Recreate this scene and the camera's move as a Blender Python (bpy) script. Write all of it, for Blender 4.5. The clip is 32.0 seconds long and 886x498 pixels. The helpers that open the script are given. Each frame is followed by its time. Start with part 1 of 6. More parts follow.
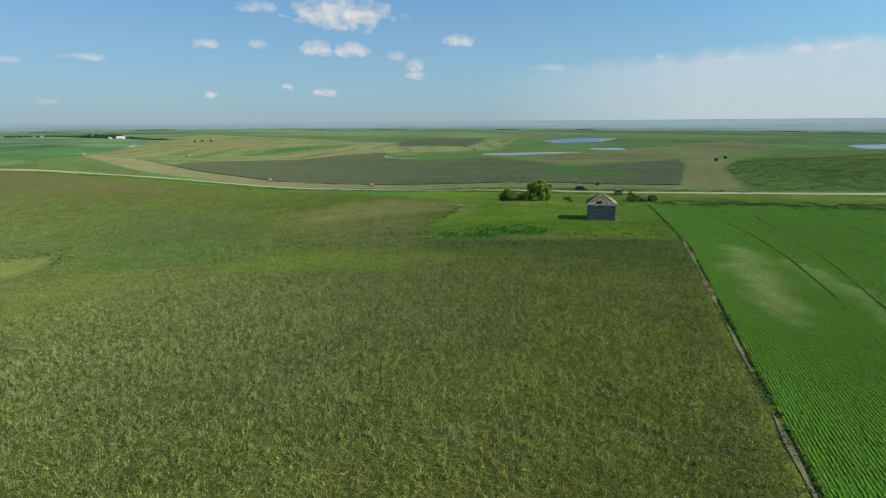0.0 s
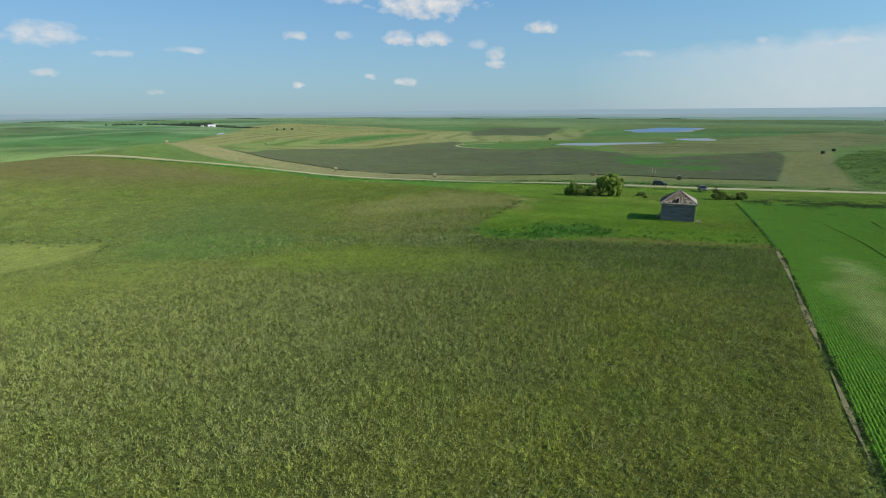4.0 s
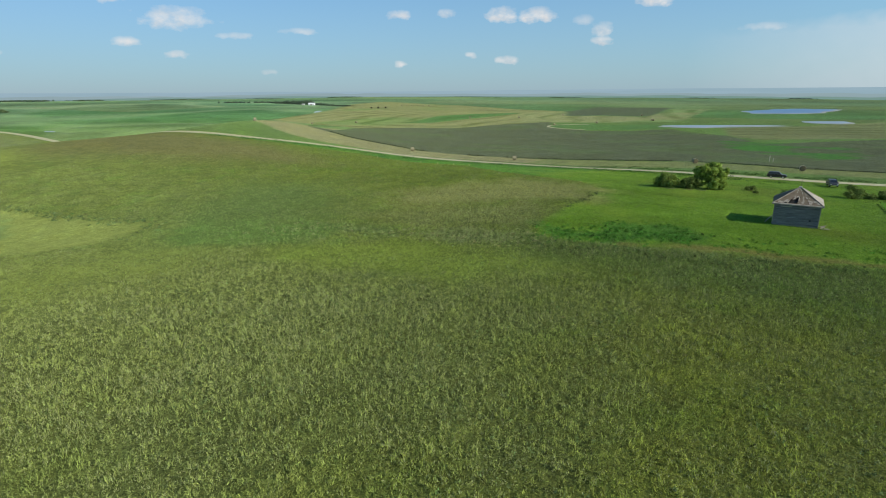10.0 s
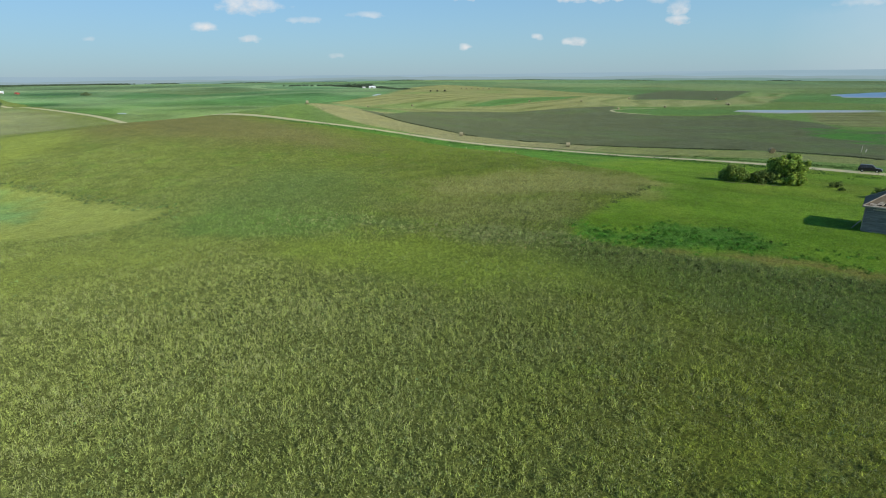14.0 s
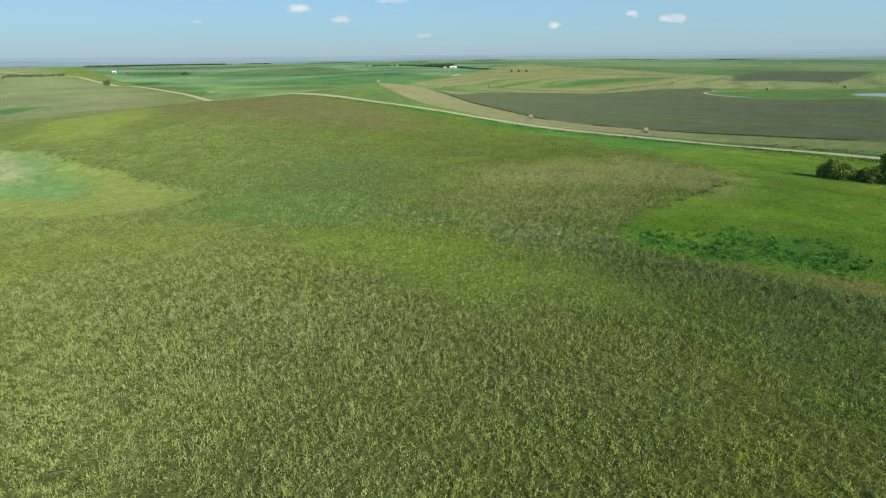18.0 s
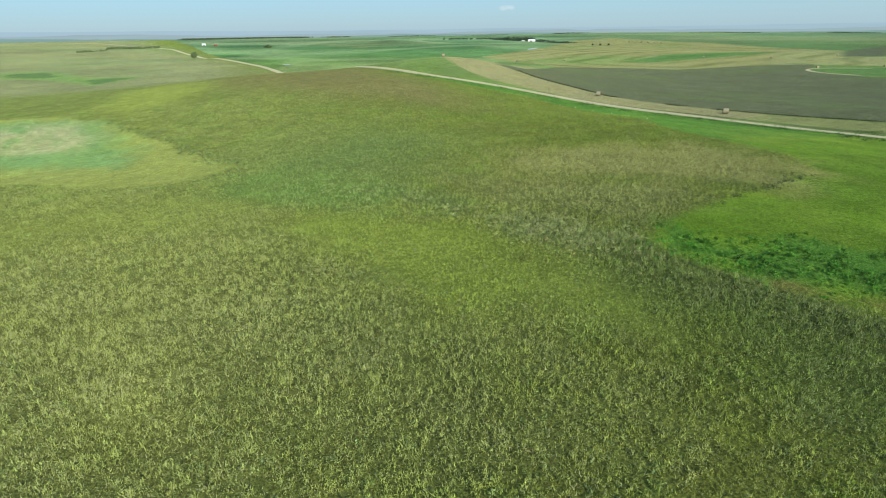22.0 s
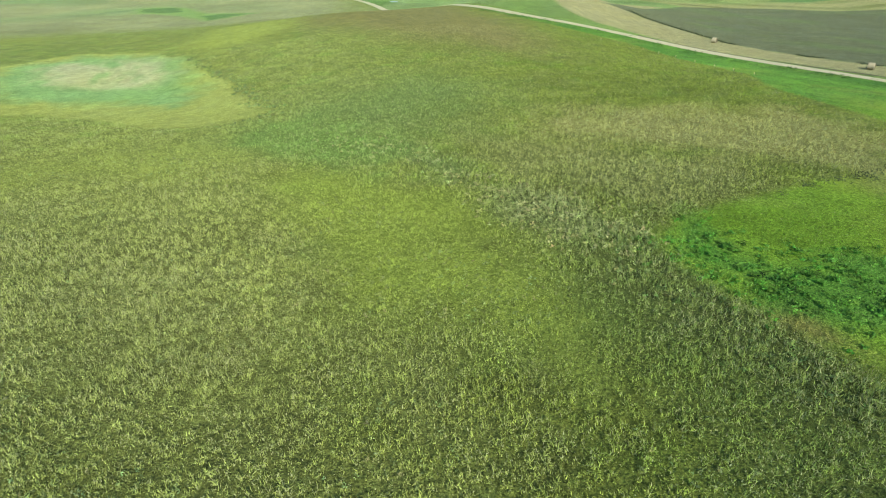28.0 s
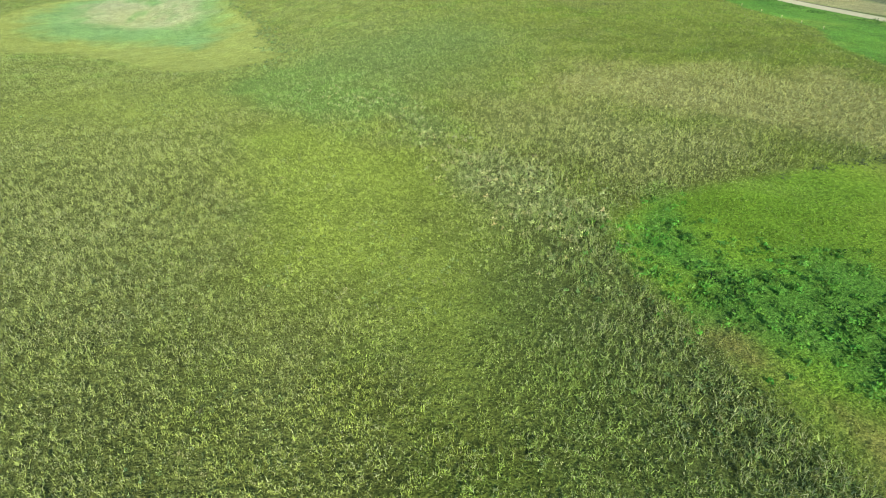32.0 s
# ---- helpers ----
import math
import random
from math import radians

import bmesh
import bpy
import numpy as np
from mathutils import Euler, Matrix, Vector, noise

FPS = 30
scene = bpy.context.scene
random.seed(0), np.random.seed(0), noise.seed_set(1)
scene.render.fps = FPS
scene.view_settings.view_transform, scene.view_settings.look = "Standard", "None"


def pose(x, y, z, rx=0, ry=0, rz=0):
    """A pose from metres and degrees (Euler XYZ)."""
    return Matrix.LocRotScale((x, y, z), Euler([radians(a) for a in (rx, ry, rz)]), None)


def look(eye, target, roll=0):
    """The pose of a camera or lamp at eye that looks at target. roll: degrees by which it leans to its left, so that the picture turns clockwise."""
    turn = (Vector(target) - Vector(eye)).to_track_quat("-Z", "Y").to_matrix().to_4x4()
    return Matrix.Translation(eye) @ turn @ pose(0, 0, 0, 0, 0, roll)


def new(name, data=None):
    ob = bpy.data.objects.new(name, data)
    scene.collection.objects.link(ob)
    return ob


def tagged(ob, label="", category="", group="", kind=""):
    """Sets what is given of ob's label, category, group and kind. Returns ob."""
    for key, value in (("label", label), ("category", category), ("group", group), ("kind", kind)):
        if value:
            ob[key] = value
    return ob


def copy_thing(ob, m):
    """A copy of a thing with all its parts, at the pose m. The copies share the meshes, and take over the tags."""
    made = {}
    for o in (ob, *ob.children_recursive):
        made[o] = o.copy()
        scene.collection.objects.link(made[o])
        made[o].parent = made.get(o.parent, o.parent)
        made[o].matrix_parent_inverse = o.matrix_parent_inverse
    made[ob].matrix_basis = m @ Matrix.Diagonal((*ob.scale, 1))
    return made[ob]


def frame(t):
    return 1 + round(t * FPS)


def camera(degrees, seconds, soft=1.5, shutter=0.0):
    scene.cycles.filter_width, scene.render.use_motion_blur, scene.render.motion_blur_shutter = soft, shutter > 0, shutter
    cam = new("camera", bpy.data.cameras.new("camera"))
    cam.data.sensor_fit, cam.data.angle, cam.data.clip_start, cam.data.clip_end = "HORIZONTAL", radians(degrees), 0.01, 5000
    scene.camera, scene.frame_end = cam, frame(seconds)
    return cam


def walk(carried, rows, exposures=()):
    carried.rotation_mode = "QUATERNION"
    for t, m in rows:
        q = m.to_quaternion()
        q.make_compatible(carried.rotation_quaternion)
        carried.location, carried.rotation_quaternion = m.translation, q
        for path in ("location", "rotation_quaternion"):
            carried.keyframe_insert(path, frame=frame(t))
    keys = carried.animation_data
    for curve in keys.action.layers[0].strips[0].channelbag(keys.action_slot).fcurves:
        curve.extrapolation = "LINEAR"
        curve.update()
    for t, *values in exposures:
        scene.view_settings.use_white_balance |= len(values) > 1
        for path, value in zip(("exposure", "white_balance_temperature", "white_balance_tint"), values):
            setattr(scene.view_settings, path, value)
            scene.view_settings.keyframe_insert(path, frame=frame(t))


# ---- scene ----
cam = camera(79.4, 32.0, soft=1.0)
METRES, EYE, TILT, LEAN, TURN = 86.2, 20.0, -2.0, -0.2, 19.1
ROWS = [
    (0.0, 0.0, 0.0, 0.0, -0.17, -11.37, 0.86),
    (0.5, 0.0075, 0.0142, 0.0004, 1.09, -11.46, 0.83),
    (1.0, 0.0152, 0.0283, 0.0003, 2.3, -11.58, 0.78),
    (1.5, 0.0224, 0.0424, 0.0003, 3.4, -11.68, 0.74),
    (2.0, 0.0291, 0.0558, -0.0, 4.34, -11.82, 0.7),
    (2.5, 0.0358, 0.0703, -0.001, 5.3, -11.94, 0.68),
    (3.0, 0.0424, 0.0848, -0.0014, 6.25, -12.06, 0.66),
    (3.5, 0.0489, 0.0997, -0.0015, 7.15, -12.23, 0.65),
    (5.5, 0.0713, 0.1584, -0.0032, 10.55, -12.77, 0.38),
    (6.0, 0.076, 0.1733, -0.0034, 11.4, -12.93, 0.35),
    (6.5, 0.0808, 0.1883, -0.0037, 12.23, -13.07, 0.34),
    (7.0, 0.0858, 0.2035, -0.0034, 13.07, -13.2, 0.32),
    (7.5, 0.0904, 0.2186, -0.0037, 13.94, -13.37, 0.27),
    (8.0, 0.0949, 0.2337, -0.0043, 14.91, -13.65, 0.23),
    (8.5, 0.0989, 0.2489, -0.0041, 15.83, -13.86, 0.2),
    (9.0, 0.1026, 0.2637, -0.004, 16.61, -13.98, 0.18),
    (9.5, 0.1063, 0.2788, -0.0044, 17.46, -14.22, 0.18),
    (10.0, 0.1098, 0.2938, -0.0042, 18.22, -14.4, 0.18),
    (10.5, 0.1136, 0.309, -0.0045, 18.93, -14.57, 0.19),
    (11.0, 0.1175, 0.3245, -0.0047, 19.69, -14.75, 0.16),
    (11.5, 0.1211, 0.3395, -0.0047, 20.53, -14.97, 0.11),
    (12.0, 0.1243, 0.3546, -0.0047, 21.37, -15.13, 0.12),
    (12.5, 0.1275, 0.3697, -0.005, 22.14, -15.34, 0.12),
    (13.0, 0.1306, 0.3851, -0.0052, 23.11, -15.63, 0.12),
    (13.5, 0.1333, 0.4004, -0.0055, 23.93, -15.79, 0.12),
    (14.0, 0.1362, 0.4157, -0.0056, 24.76, -16.05, 0.1),
    (14.5, 0.1394, 0.4313, -0.0056, 25.62, -16.23, 0.09),
    (16.5, 0.1536, 0.4914, -0.0071, 30.03, -17.27, -0.0),
    (17.0, 0.157, 0.5068, -0.0078, 31.35, -17.53, -0.02),
    (17.5, 0.1604, 0.522, -0.0075, 32.5, -17.73, -0.03),
    (18.0, 0.1634, 0.5369, -0.0071, 33.44, -17.98, -0.05),
    (18.5, 0.1662, 0.552, -0.0081, 34.37, -18.3, -0.07),
    (19.0, 0.1693, 0.5673, -0.0092, 35.4, -18.65, -0.09),
    (19.5, 0.173, 0.5828, -0.0105, 36.43, -18.96, -0.12),
    (20.0, 0.1768, 0.5978, -0.0111, 37.31, -19.3, -0.16),
    (20.5, 0.1808, 0.6127, -0.0109, 38.25, -19.6, -0.19),
    (21.0, 0.1846, 0.6274, -0.0103, 39.26, -19.86, -0.2),
    (21.5, 0.1878, 0.6425, -0.0102, 40.42, -20.17, -0.24),
    (22.0, 0.1908, 0.6575, -0.0102, 41.62, -20.51, -0.26),
    (22.5, 0.1938, 0.6727, -0.0103, 42.57, -21.0, -0.26),
    (23.0, 0.197, 0.6874, -0.0104, 43.59, -21.31, -0.31),
    (23.5, 0.2007, 0.703, -0.0102, 44.71, -21.78, -0.33),
    (24.0, 0.2043, 0.718, -0.0092, 45.74, -22.17, -0.37),
    (24.5, 0.2078, 0.7332, -0.0086, 46.82, -22.58, -0.38),
    (25.0, 0.2111, 0.7483, -0.0081, 47.86, -23.14, -0.37),
    (25.5, 0.2141, 0.7638, -0.0078, 48.87, -23.67, -0.37),
    (27.5, 0.2279, 0.8255, -0.0074, 53.17, -25.81, -0.33),
    (28.0, 0.2319, 0.8402, -0.007, 54.01, -26.37, -0.35),
    (28.5, 0.2359, 0.855, -0.0063, 54.72, -26.87, -0.36),
    (29.0, 0.2397, 0.8701, -0.0055, 55.6, -27.54, -0.35),
    (29.5, 0.2435, 0.8849, -0.0051, 56.57, -28.17, -0.38),
    (30.0, 0.2472, 0.8999, -0.0044, 57.54, -28.87, -0.37),
    (30.5, 0.251, 0.9151, -0.0038, 58.48, -29.42, -0.38),
    (31.0, 0.2542, 0.9303, -0.0037, 59.4, -30.25, -0.42),
    (31.5, 0.2567, 0.9462, -0.0032, 60.44, -31.12, -0.4),
    (32.0, 0.2597, 0.9618, -0.0028, 61.34, -31.88, -0.4),
]
EXPOSURES = [(0.0, -0.06), (6.0, 0.0), (13.0, 0.07), (19.0, 0.21), (25.0, 0.47), (32.0, 0.65)]
walk(cam, [(t, pose(0, 0, EYE, TILT, LEAN, TURN) @ pose(METRES * x, METRES * y, METRES * z, 90 + pitch, roll, yaw)) for t, x, y, z, yaw, pitch, roll in ROWS], EXPOSURES)

# ---- world, sun ----
SUN_AZ, SUN_EL = 84.0, 31.0
sun_dir = Vector((math.sin(radians(SUN_AZ)) * math.cos(radians(SUN_EL)), math.cos(radians(SUN_AZ)) * math.cos(radians(SUN_EL)), math.sin(radians(SUN_EL))))
sun = new("sun", bpy.data.lights.new("sun", "SUN"))
sun.data.energy, sun.data.angle, sun.data.color = 5.0, radians(0.6), (1.0, 0.945, 0.82)
sun.matrix_world = look(sun_dir * 100, (0, 0, 0))
SKY_STRENGTH = 0.096

# clouds: azimuth, elevation, half width, half height (degrees), density
CLOUDS_A = [
    (-28.8, 10.5, 5.6, 1.6, 1.0), (-31.3, 7.3, 1.8, 0.85, 1.0), (-27.9, 7.2, 1.9, 0.75, 1.0), (-41.4, 7.4, 1.3, 0.5, .8),
    (-36.9, 7.5, 0.9, 0.45, .7), (-21.7, 5.7, 0.9, 0.7, .8), (-21.7, 4.7, 0.9, 0.42, .9), (-17.2, 8.05, 1.9, 0.65, .95),
    (-30.7, 3.1, 1.2, 0.45, .95), (-34.6, 3.6, 0.9, 0.33, .8), (-41.7, 2.8, 0.8, 0.38, .9), (-36.7, 10.8, 1.8, 0.65, .7),
    (-51.3, 5.85, 1.7, 0.33, .5), (-56.6, 5.3, 1.0, 0.35, .55)]
CLOUDS_B = [
    (-8.2, 5.2, 2.1, 0.42, .5), (2.2, 5.8, 0.8, 0.35, .5), (13.5, 5.8, 1.0, 0.42, .75), (16.4, 5.7, 0.7, 0.36, .7),
    (8.5, 5.3, 1.2, 0.36, .55), (-23.6, 6.6, 1.5, 0.5, .4), (-54.4, 2.1, 0.8, 0.25, .4), (-62.1, 6.75, 3.5, 1.0, .8),
    (-66.3, 4.6, 1.3, 0.52, .9), (-62.5, 3.6, 1.1, 0.42, .9), (-57.2, 5.3, 1.4, 0.38, .6), (-67.2, 8.0, 1.2, 0.4, .6),
    (-75.7, 3.4, 0.9, 0.25, .4)]


def build_world():
    w = bpy.data.worlds.new("world")
    w.use_nodes = True
    scene.world = w
    nt = w.node_tree
    nt.nodes.clear()
    N, L = nt.nodes, nt.links

    def math_node(op, a, b=None, clamp=False):
        n = N.new("ShaderNodeMath")
        n.operation, n.use_clamp = op, clamp
        for i, v in enumerate((a, b)):
            if v is None:
                continue
            if isinstance(v, (int, float)):
                n.inputs[i].default_value = v
            else:
                L.new(v, n.inputs[i])
        return n.outputs[0]

    sky = N.new("ShaderNodeTexSky")
    sky.sky_type, sky.sun_disc = "NISHITA", False
    sky.sun_elevation, sky.sun_rotation = radians(SUN_EL), radians(SUN_AZ)
    sky.air_density, sky.dust_density, sky.ozone_density, sky.altitude = 1.0, 0.5, 3.0, 700
    tc = N.new("ShaderNodeTexCoord")
    sep = N.new("ShaderNodeSeparateXYZ")
    L.new(tc.outputs["Generated"], sep.inputs[0])
    az = math_node("MULTIPLY", math_node("ARCTAN2", sep.outputs[0], sep.outputs[1]), 57.2958)
    el = math_node("MULTIPLY", math_node("ARCSINE", sep.outputs[2]), 57.2958)
    com = N.new("ShaderNodeCombineXYZ")
    L.new(az, com.inputs[0])
    L.new(el, com.inputs[1])

    def noise_tex(scale, detail, rough, sy=1.0):
        mp = N.new("ShaderNodeMapping")
        mp.inputs["Scale"].default_value = (1.0, sy, 1.0)
        L.new(com.outputs[0], mp.inputs[0])
        n = N.new("ShaderNodeTexNoise")
        n.inputs["Scale"].default_value, n.inputs["Detail"].default_value, n.inputs["Roughness"].default_value = scale, detail, rough
        L.new(mp.outputs[0], n.inputs["Vector"])
        return n.outputs[0]

    def shifted(scale, detail, rough, sy, da, de):
        mp = N.new("ShaderNodeMapping")
        mp.inputs["Scale"].default_value = (1.0, sy, 1.0)
        mp.inputs["Location"].default_value = (da, de * sy, 0)
        L.new(com.outputs[0], mp.inputs[0])
        n = N.new("ShaderNodeTexNoise")
        n.inputs["Scale"].default_value, n.inputs["Detail"].default_value, n.inputs["Roughness"].default_value = scale, detail, rough
        L.new(mp.outputs[0], n.inputs["Vector"])
        return n.outputs[0]

    relief = math_node("SUBTRACT", noise_tex(0.5, 4, 0.5, 1.5), shifted(0.5, 4, 0.5, 1.5, 0.25, 0.35))
    puff = math_node("SUBTRACT", noise_tex(0.75, 5, 0.55, 1.5), 0.5)
    warp = math_node("SUBTRACT", noise_tex(0.55, 2, 0.5, 1.2), 0.5)
    azw = math_node("ADD", az, math_node("MULTIPLY", warp, 2.4))
    elw = math_node("ADD", el, math_node("MULTIPLY", puff, 0.6))
    cover = dim = None
    for a, e, hw, hh, dens in CLOUDS_A + CLOUDS_B:
        u = math_node("DIVIDE", math_node("SUBTRACT", azw, a), hw)
        v = math_node("DIVIDE", math_node("SUBTRACT", elw, e), hh * 1.18)
        v = math_node("ADD", v, 0.18)
        flat = math_node("MAXIMUM", v, math_node("MULTIPLY", v, -1.35))
        d = math_node("ADD", math_node("MULTIPLY", u, u), math_node("MULTIPLY", flat, flat))
        m = math_node("MULTIPLY", math_node("SUBTRACT", 1.0, d), 1.05)
        under = math_node("MULTIPLY", v, -1.0, True)
        m = math_node("ADD", m, math_node("MULTIPLY", puff, 3.0))
        m = math_node("MULTIPLY", math_node("MULTIPLY", m, 0.72, True), dens)
        # keep the puffs near their own cloud
        m = math_node("MULTIPLY", m, math_node("MULTIPLY", math_node("SUBTRACT", 2.6, d), 0.8, True))
        shade_of = math_node("MULTIPLY", m, under)
        dim = shade_of if dim is None else math_node("MAXIMUM", dim, shade_of)
        cover = m if cover is None else math_node("MAXIMUM", cover, m)
    # a thin veil of high cloud
    veil = math_node("MULTIPLY", math_node("ADD", az, 14.0), 0.05, True)
    top = math_node("MULTIPLY", math_node("SUBTRACT", math_node("ADD", 6.0, math_node("MULTIPLY", warp, 1.5)), math_node("SUBTRACT", el, math_node("MULTIPLY", az, 0.05))), 0.9, True)
    veil = math_node("MULTIPLY", math_node("MULTIPLY", veil, top), math_node("ADD", 0.58, math_node("MULTIPLY", warp, 0.22)))
    # pale air low over the land
    low = math_node("POWER", math_node("SUBTRACT", 1.0, math_node("DIVIDE", math_node("ABSOLUTE", el), 19.0), True), 1.1)
    hz = N.new("ShaderNodeMix")
    hz.data_type = "RGBA"
    L.new(math_node("MULTIPLY", low, 0.80), hz.inputs[0])
    # brighter and greener towards the sun's side, greyer away from it
    side = math_node("MULTIPLY", math_node("ADD", az, 75.0), 0.0105, True)

    def across(west, east):
        n = N.new("ShaderNodeMix")
        n.data_type = "RGBA"
        L.new(side, n.inputs[0])
        n.inputs[6].default_value, n.inputs[7].default_value = (*west, 1), (*east, 1)
        return n.outputs[2]

    tint = N.new("ShaderNodeMix")
    tint.data_type, tint.blend_type = "RGBA", "MULTIPLY"
    tint.inputs[0].default_value = 1.0
    L.new(sky.outputs[0], tint.inputs[6])
    L.new(across((0.66, 1.10, 1.28), (0.80, 1.50, 1.72)), tint.inputs[7])
    L.new(tint.outputs[2], hz.inputs[6])
    L.new(across((3.15, 3.85, 4.85), (3.5, 4.6, 5.6)), hz.inputs[7])
    thin = N.new("ShaderNodeMix")
    thin.data_type = "RGBA"
    L.new(veil, thin.inputs[0])
    L.new(hz.outputs[2], thin.inputs[6])
    thin.inputs[7].default_value = (6.8, 7.4, 7.8, 1)
    hz = thin
    mix = N.new("ShaderNodeMix")
    mix.data_type = "RGBA"
    L.new(cover, mix.inputs[0])
    L.new(hz.outputs[2], mix.inputs[6])
    lit = N.new("ShaderNodeMix")
    lit.data_type = "RGBA"
    L.new(math_node("SUBTRACT", math_node("ADD", math_node("MULTIPLY", relief, 1.5), 0.86), math_node("MULTIPLY", dim, 0.75), True), lit.inputs[0])
    lit.inputs[6].default_value, lit.inputs[7].default_value = (5.0, 5.5, 6.1, 1), (8.0, 8.0, 8.0, 1)
    L.new(lit.outputs[2], mix.inputs[7])
    bg = N.new("ShaderNodeBackground")
    bg.inputs[1].default_value = SKY_STRENGTH
    L.new(mix.outputs[2], bg.inputs[0])
    out = N.new("ShaderNodeOutputWorld")
    L.new(bg.outputs[0], out.inputs[0])


build_world()


# ---- the lie of the land ----
# hills and hollows: x, y, breadth, height
HILLS = [
    (-80, 80, 200, 6.95), (180, 320, 65, 10.89), (-280, 160, 65, 5.0), (60, -20, 65, 3.69), (-140, 300, 65, -3.24), (-140, 40, 30, -5.58),
    (-280, 220, 30, 7.1), (-180, 120, 30, 1.93), (-60, 80, 30, -2.93), (-240, 100, 30, 3.05), (-80, 220, 30, -2.98), (-360, 20, 65, -2.42),
    (-200, 380, 95, -4.92), (-340, 280, 45, 2.6), (100, 300, 30, 3.44), (20, 280, 45, -2.24), (-140, 200, 30, -3.15), (120, 80, 30, 2.11),
    (0, -60, 30, 1.97), (-200, 20, 30, -1.8), (-410, 166, 48, -4.2), (-748, 142, 22, -1.6), (220, 320, 30, 2.16), (-380, 140, 30, -1.06), (-120, 80, 30, -1.06), (-20, 200, 30, -0.97)]
# the far rise of the plain: azimuth, height
RIM = [(-180, 0.0), (-120, 9.0), (-100, 11.6), (-80, 8.8), (-42, 7.4), (-20, 0.5), (-10, -3.7), (19, -13.5), (60, -13.0), (120, -6.0), (180, 0.0)]


def sstep(a, b, v):
    u = np.clip((v - a) / (b - a), 0, 1)
    return u * u * (3 - 2 * u)


BASINS = []


def height(x, y):
    z = -9.0 + 0 * x
    for a, b, s, h in HILLS:
        z = z + h * np.exp(-((x - a) ** 2 + (y - b) ** 2) / (2 * s * s))
    r, az = np.hypot(x, y), np.degrees(np.arctan2(x, y))
    zc = np.interp(az, [q[0] for q in RIM], [q[1] for q in RIM])
    z = z + sstep(500, 1600, r) * (zc + 9) + 0.9 * np.sin(x / 70 + 1.3 * np.sin(y / 110)) * np.sin(y / 90 + x / 260) * sstep(380, 650, r)
    for a, b, ra, rb, zp in BASINS:
        w = sstep(1.6, 1.0, np.hypot((x - a) / ra, (y - b) / rb))
        z = z * (1 - w) + zp * w
    return z - np.clip(r - 1600, 0, None) * 0.04


def ground_z(x, y):
    return float(height(np.float64(x), np.float64(y)))


# level hollows that hold the ponds
BASINS += [(a, b, ra, rb, ground_z(a, b) - 0.1) for a, b, ra, rb in ((-84, 507, 54, 56), (-75, 836, 64, 126), (-22, 593, 24, 28), (254, 686, 54, 74), (-623, 546, 38, 44), (-530, 187, 13, 8))]


def lattice(ix, iy, seed):
    h = (ix * 374761393 + iy * 668265263 + seed * 974634777) & 0xFFFFFFFF
    h = ((h ^ (h >> 13)) * 1274126177) & 0xFFFFFFFF
    return ((h ^ (h >> 16)) & 0xFFFF) / 65535.0


def vnoise(x, y, size, seed=0, octaves=1):
    """Value noise about 0, from -1 to 1."""
    total, amp, norm = 0.0, 1.0, 0.0
    for k in range(octaves):
        u, v = x / size * 2 ** k + 137.3 * k, y / size * 2 ** k + 71.7 * k
        iu, iv = np.floor(u).astype(np.int64), np.floor(v).astype(np.int64)
        fu, fv = u - iu, v - iv
        fu, fv = fu * fu * (3 - 2 * fu), fv * fv * (3 - 2 * fv)
        a, b = lattice(iu, iv, seed + k), lattice(iu + 1, iv, seed + k)
        c, d = lattice(iu, iv + 1, seed + k), lattice(iu + 1, iv + 1, seed + k)
        total = total + amp * ((a * (1 - fu) + b * fu) * (1 - fv) + (c * (1 - fu) + d * fu) * fv)
        norm, amp = norm + amp, amp * 0.55
    return total / norm * 2 - 1


def inside(poly, x, y):
    """Metres inside the outline (negative outside)."""
    d2, flag = np.full(x.shape, 1e12), np.zeros(x.shape, bool)
    for (x0, y0), (x1, y1) in zip(poly, poly[1:] + poly[:1]):
        ex, ey = x1 - x0, y1 - y0
        t = np.clip(((x - x0) * ex + (y - y0) * ey) / (ex * ex + ey * ey), 0, 1)
        d2 = np.minimum(d2, (x - x0 - t * ex) ** 2 + (y - y0 - t * ey) ** 2)
        if y0 != y1:
            flag ^= ((y0 > y) != (y1 > y)) & (x < ex * (y - y0) / (ey if ey else 1) + x0)
    return np.where(flag, 1, -1) * np.sqrt(d2)


ROAD = [(200, 214), (120, 213), (80, 210), (52, 206), (13, 200.5), (-5, 199.5), (-27, 201.5), (-50, 206.5), (-72, 210.5), (-100, 211.8), (-117, 211.6), (-135, 210.4), (-150, 206.5), (-168, 200.5),
        (-190, 192), (-208, 185.5), (-228, 177), (-270, 167), (-300, 166), (-380, 165), (-460, 163), (-530, 162), (-610, 158), (-700, 149), (-792, 137), (-890, 131), (-970, 126), (-1060, 100), (-1168, 60), (-1280, 12), (-1420, -50)]


def line_gap(line, x, y):
    d2 = np.full(x.shape, 1e12)
    for (x0, y0), (x1, y1) in zip(line, line[1:]):
        ex, ey = x1 - x0, y1 - y0
        t = np.clip(((x - x0) * ex + (y - y0) * ey) / (ex * ex + ey * ey), 0, 1)
        d2 = np.minimum(d2, (x - x0 - t * ex) ** 2 + (y - y0 - t * ey) ** 2)
    return np.sqrt(d2)


def bend(y):
    """How far the edge of the crop swings west towards the road."""
    return -0.095 * np.logaddexp(0, (y - 110) / 6.0) * 6.0


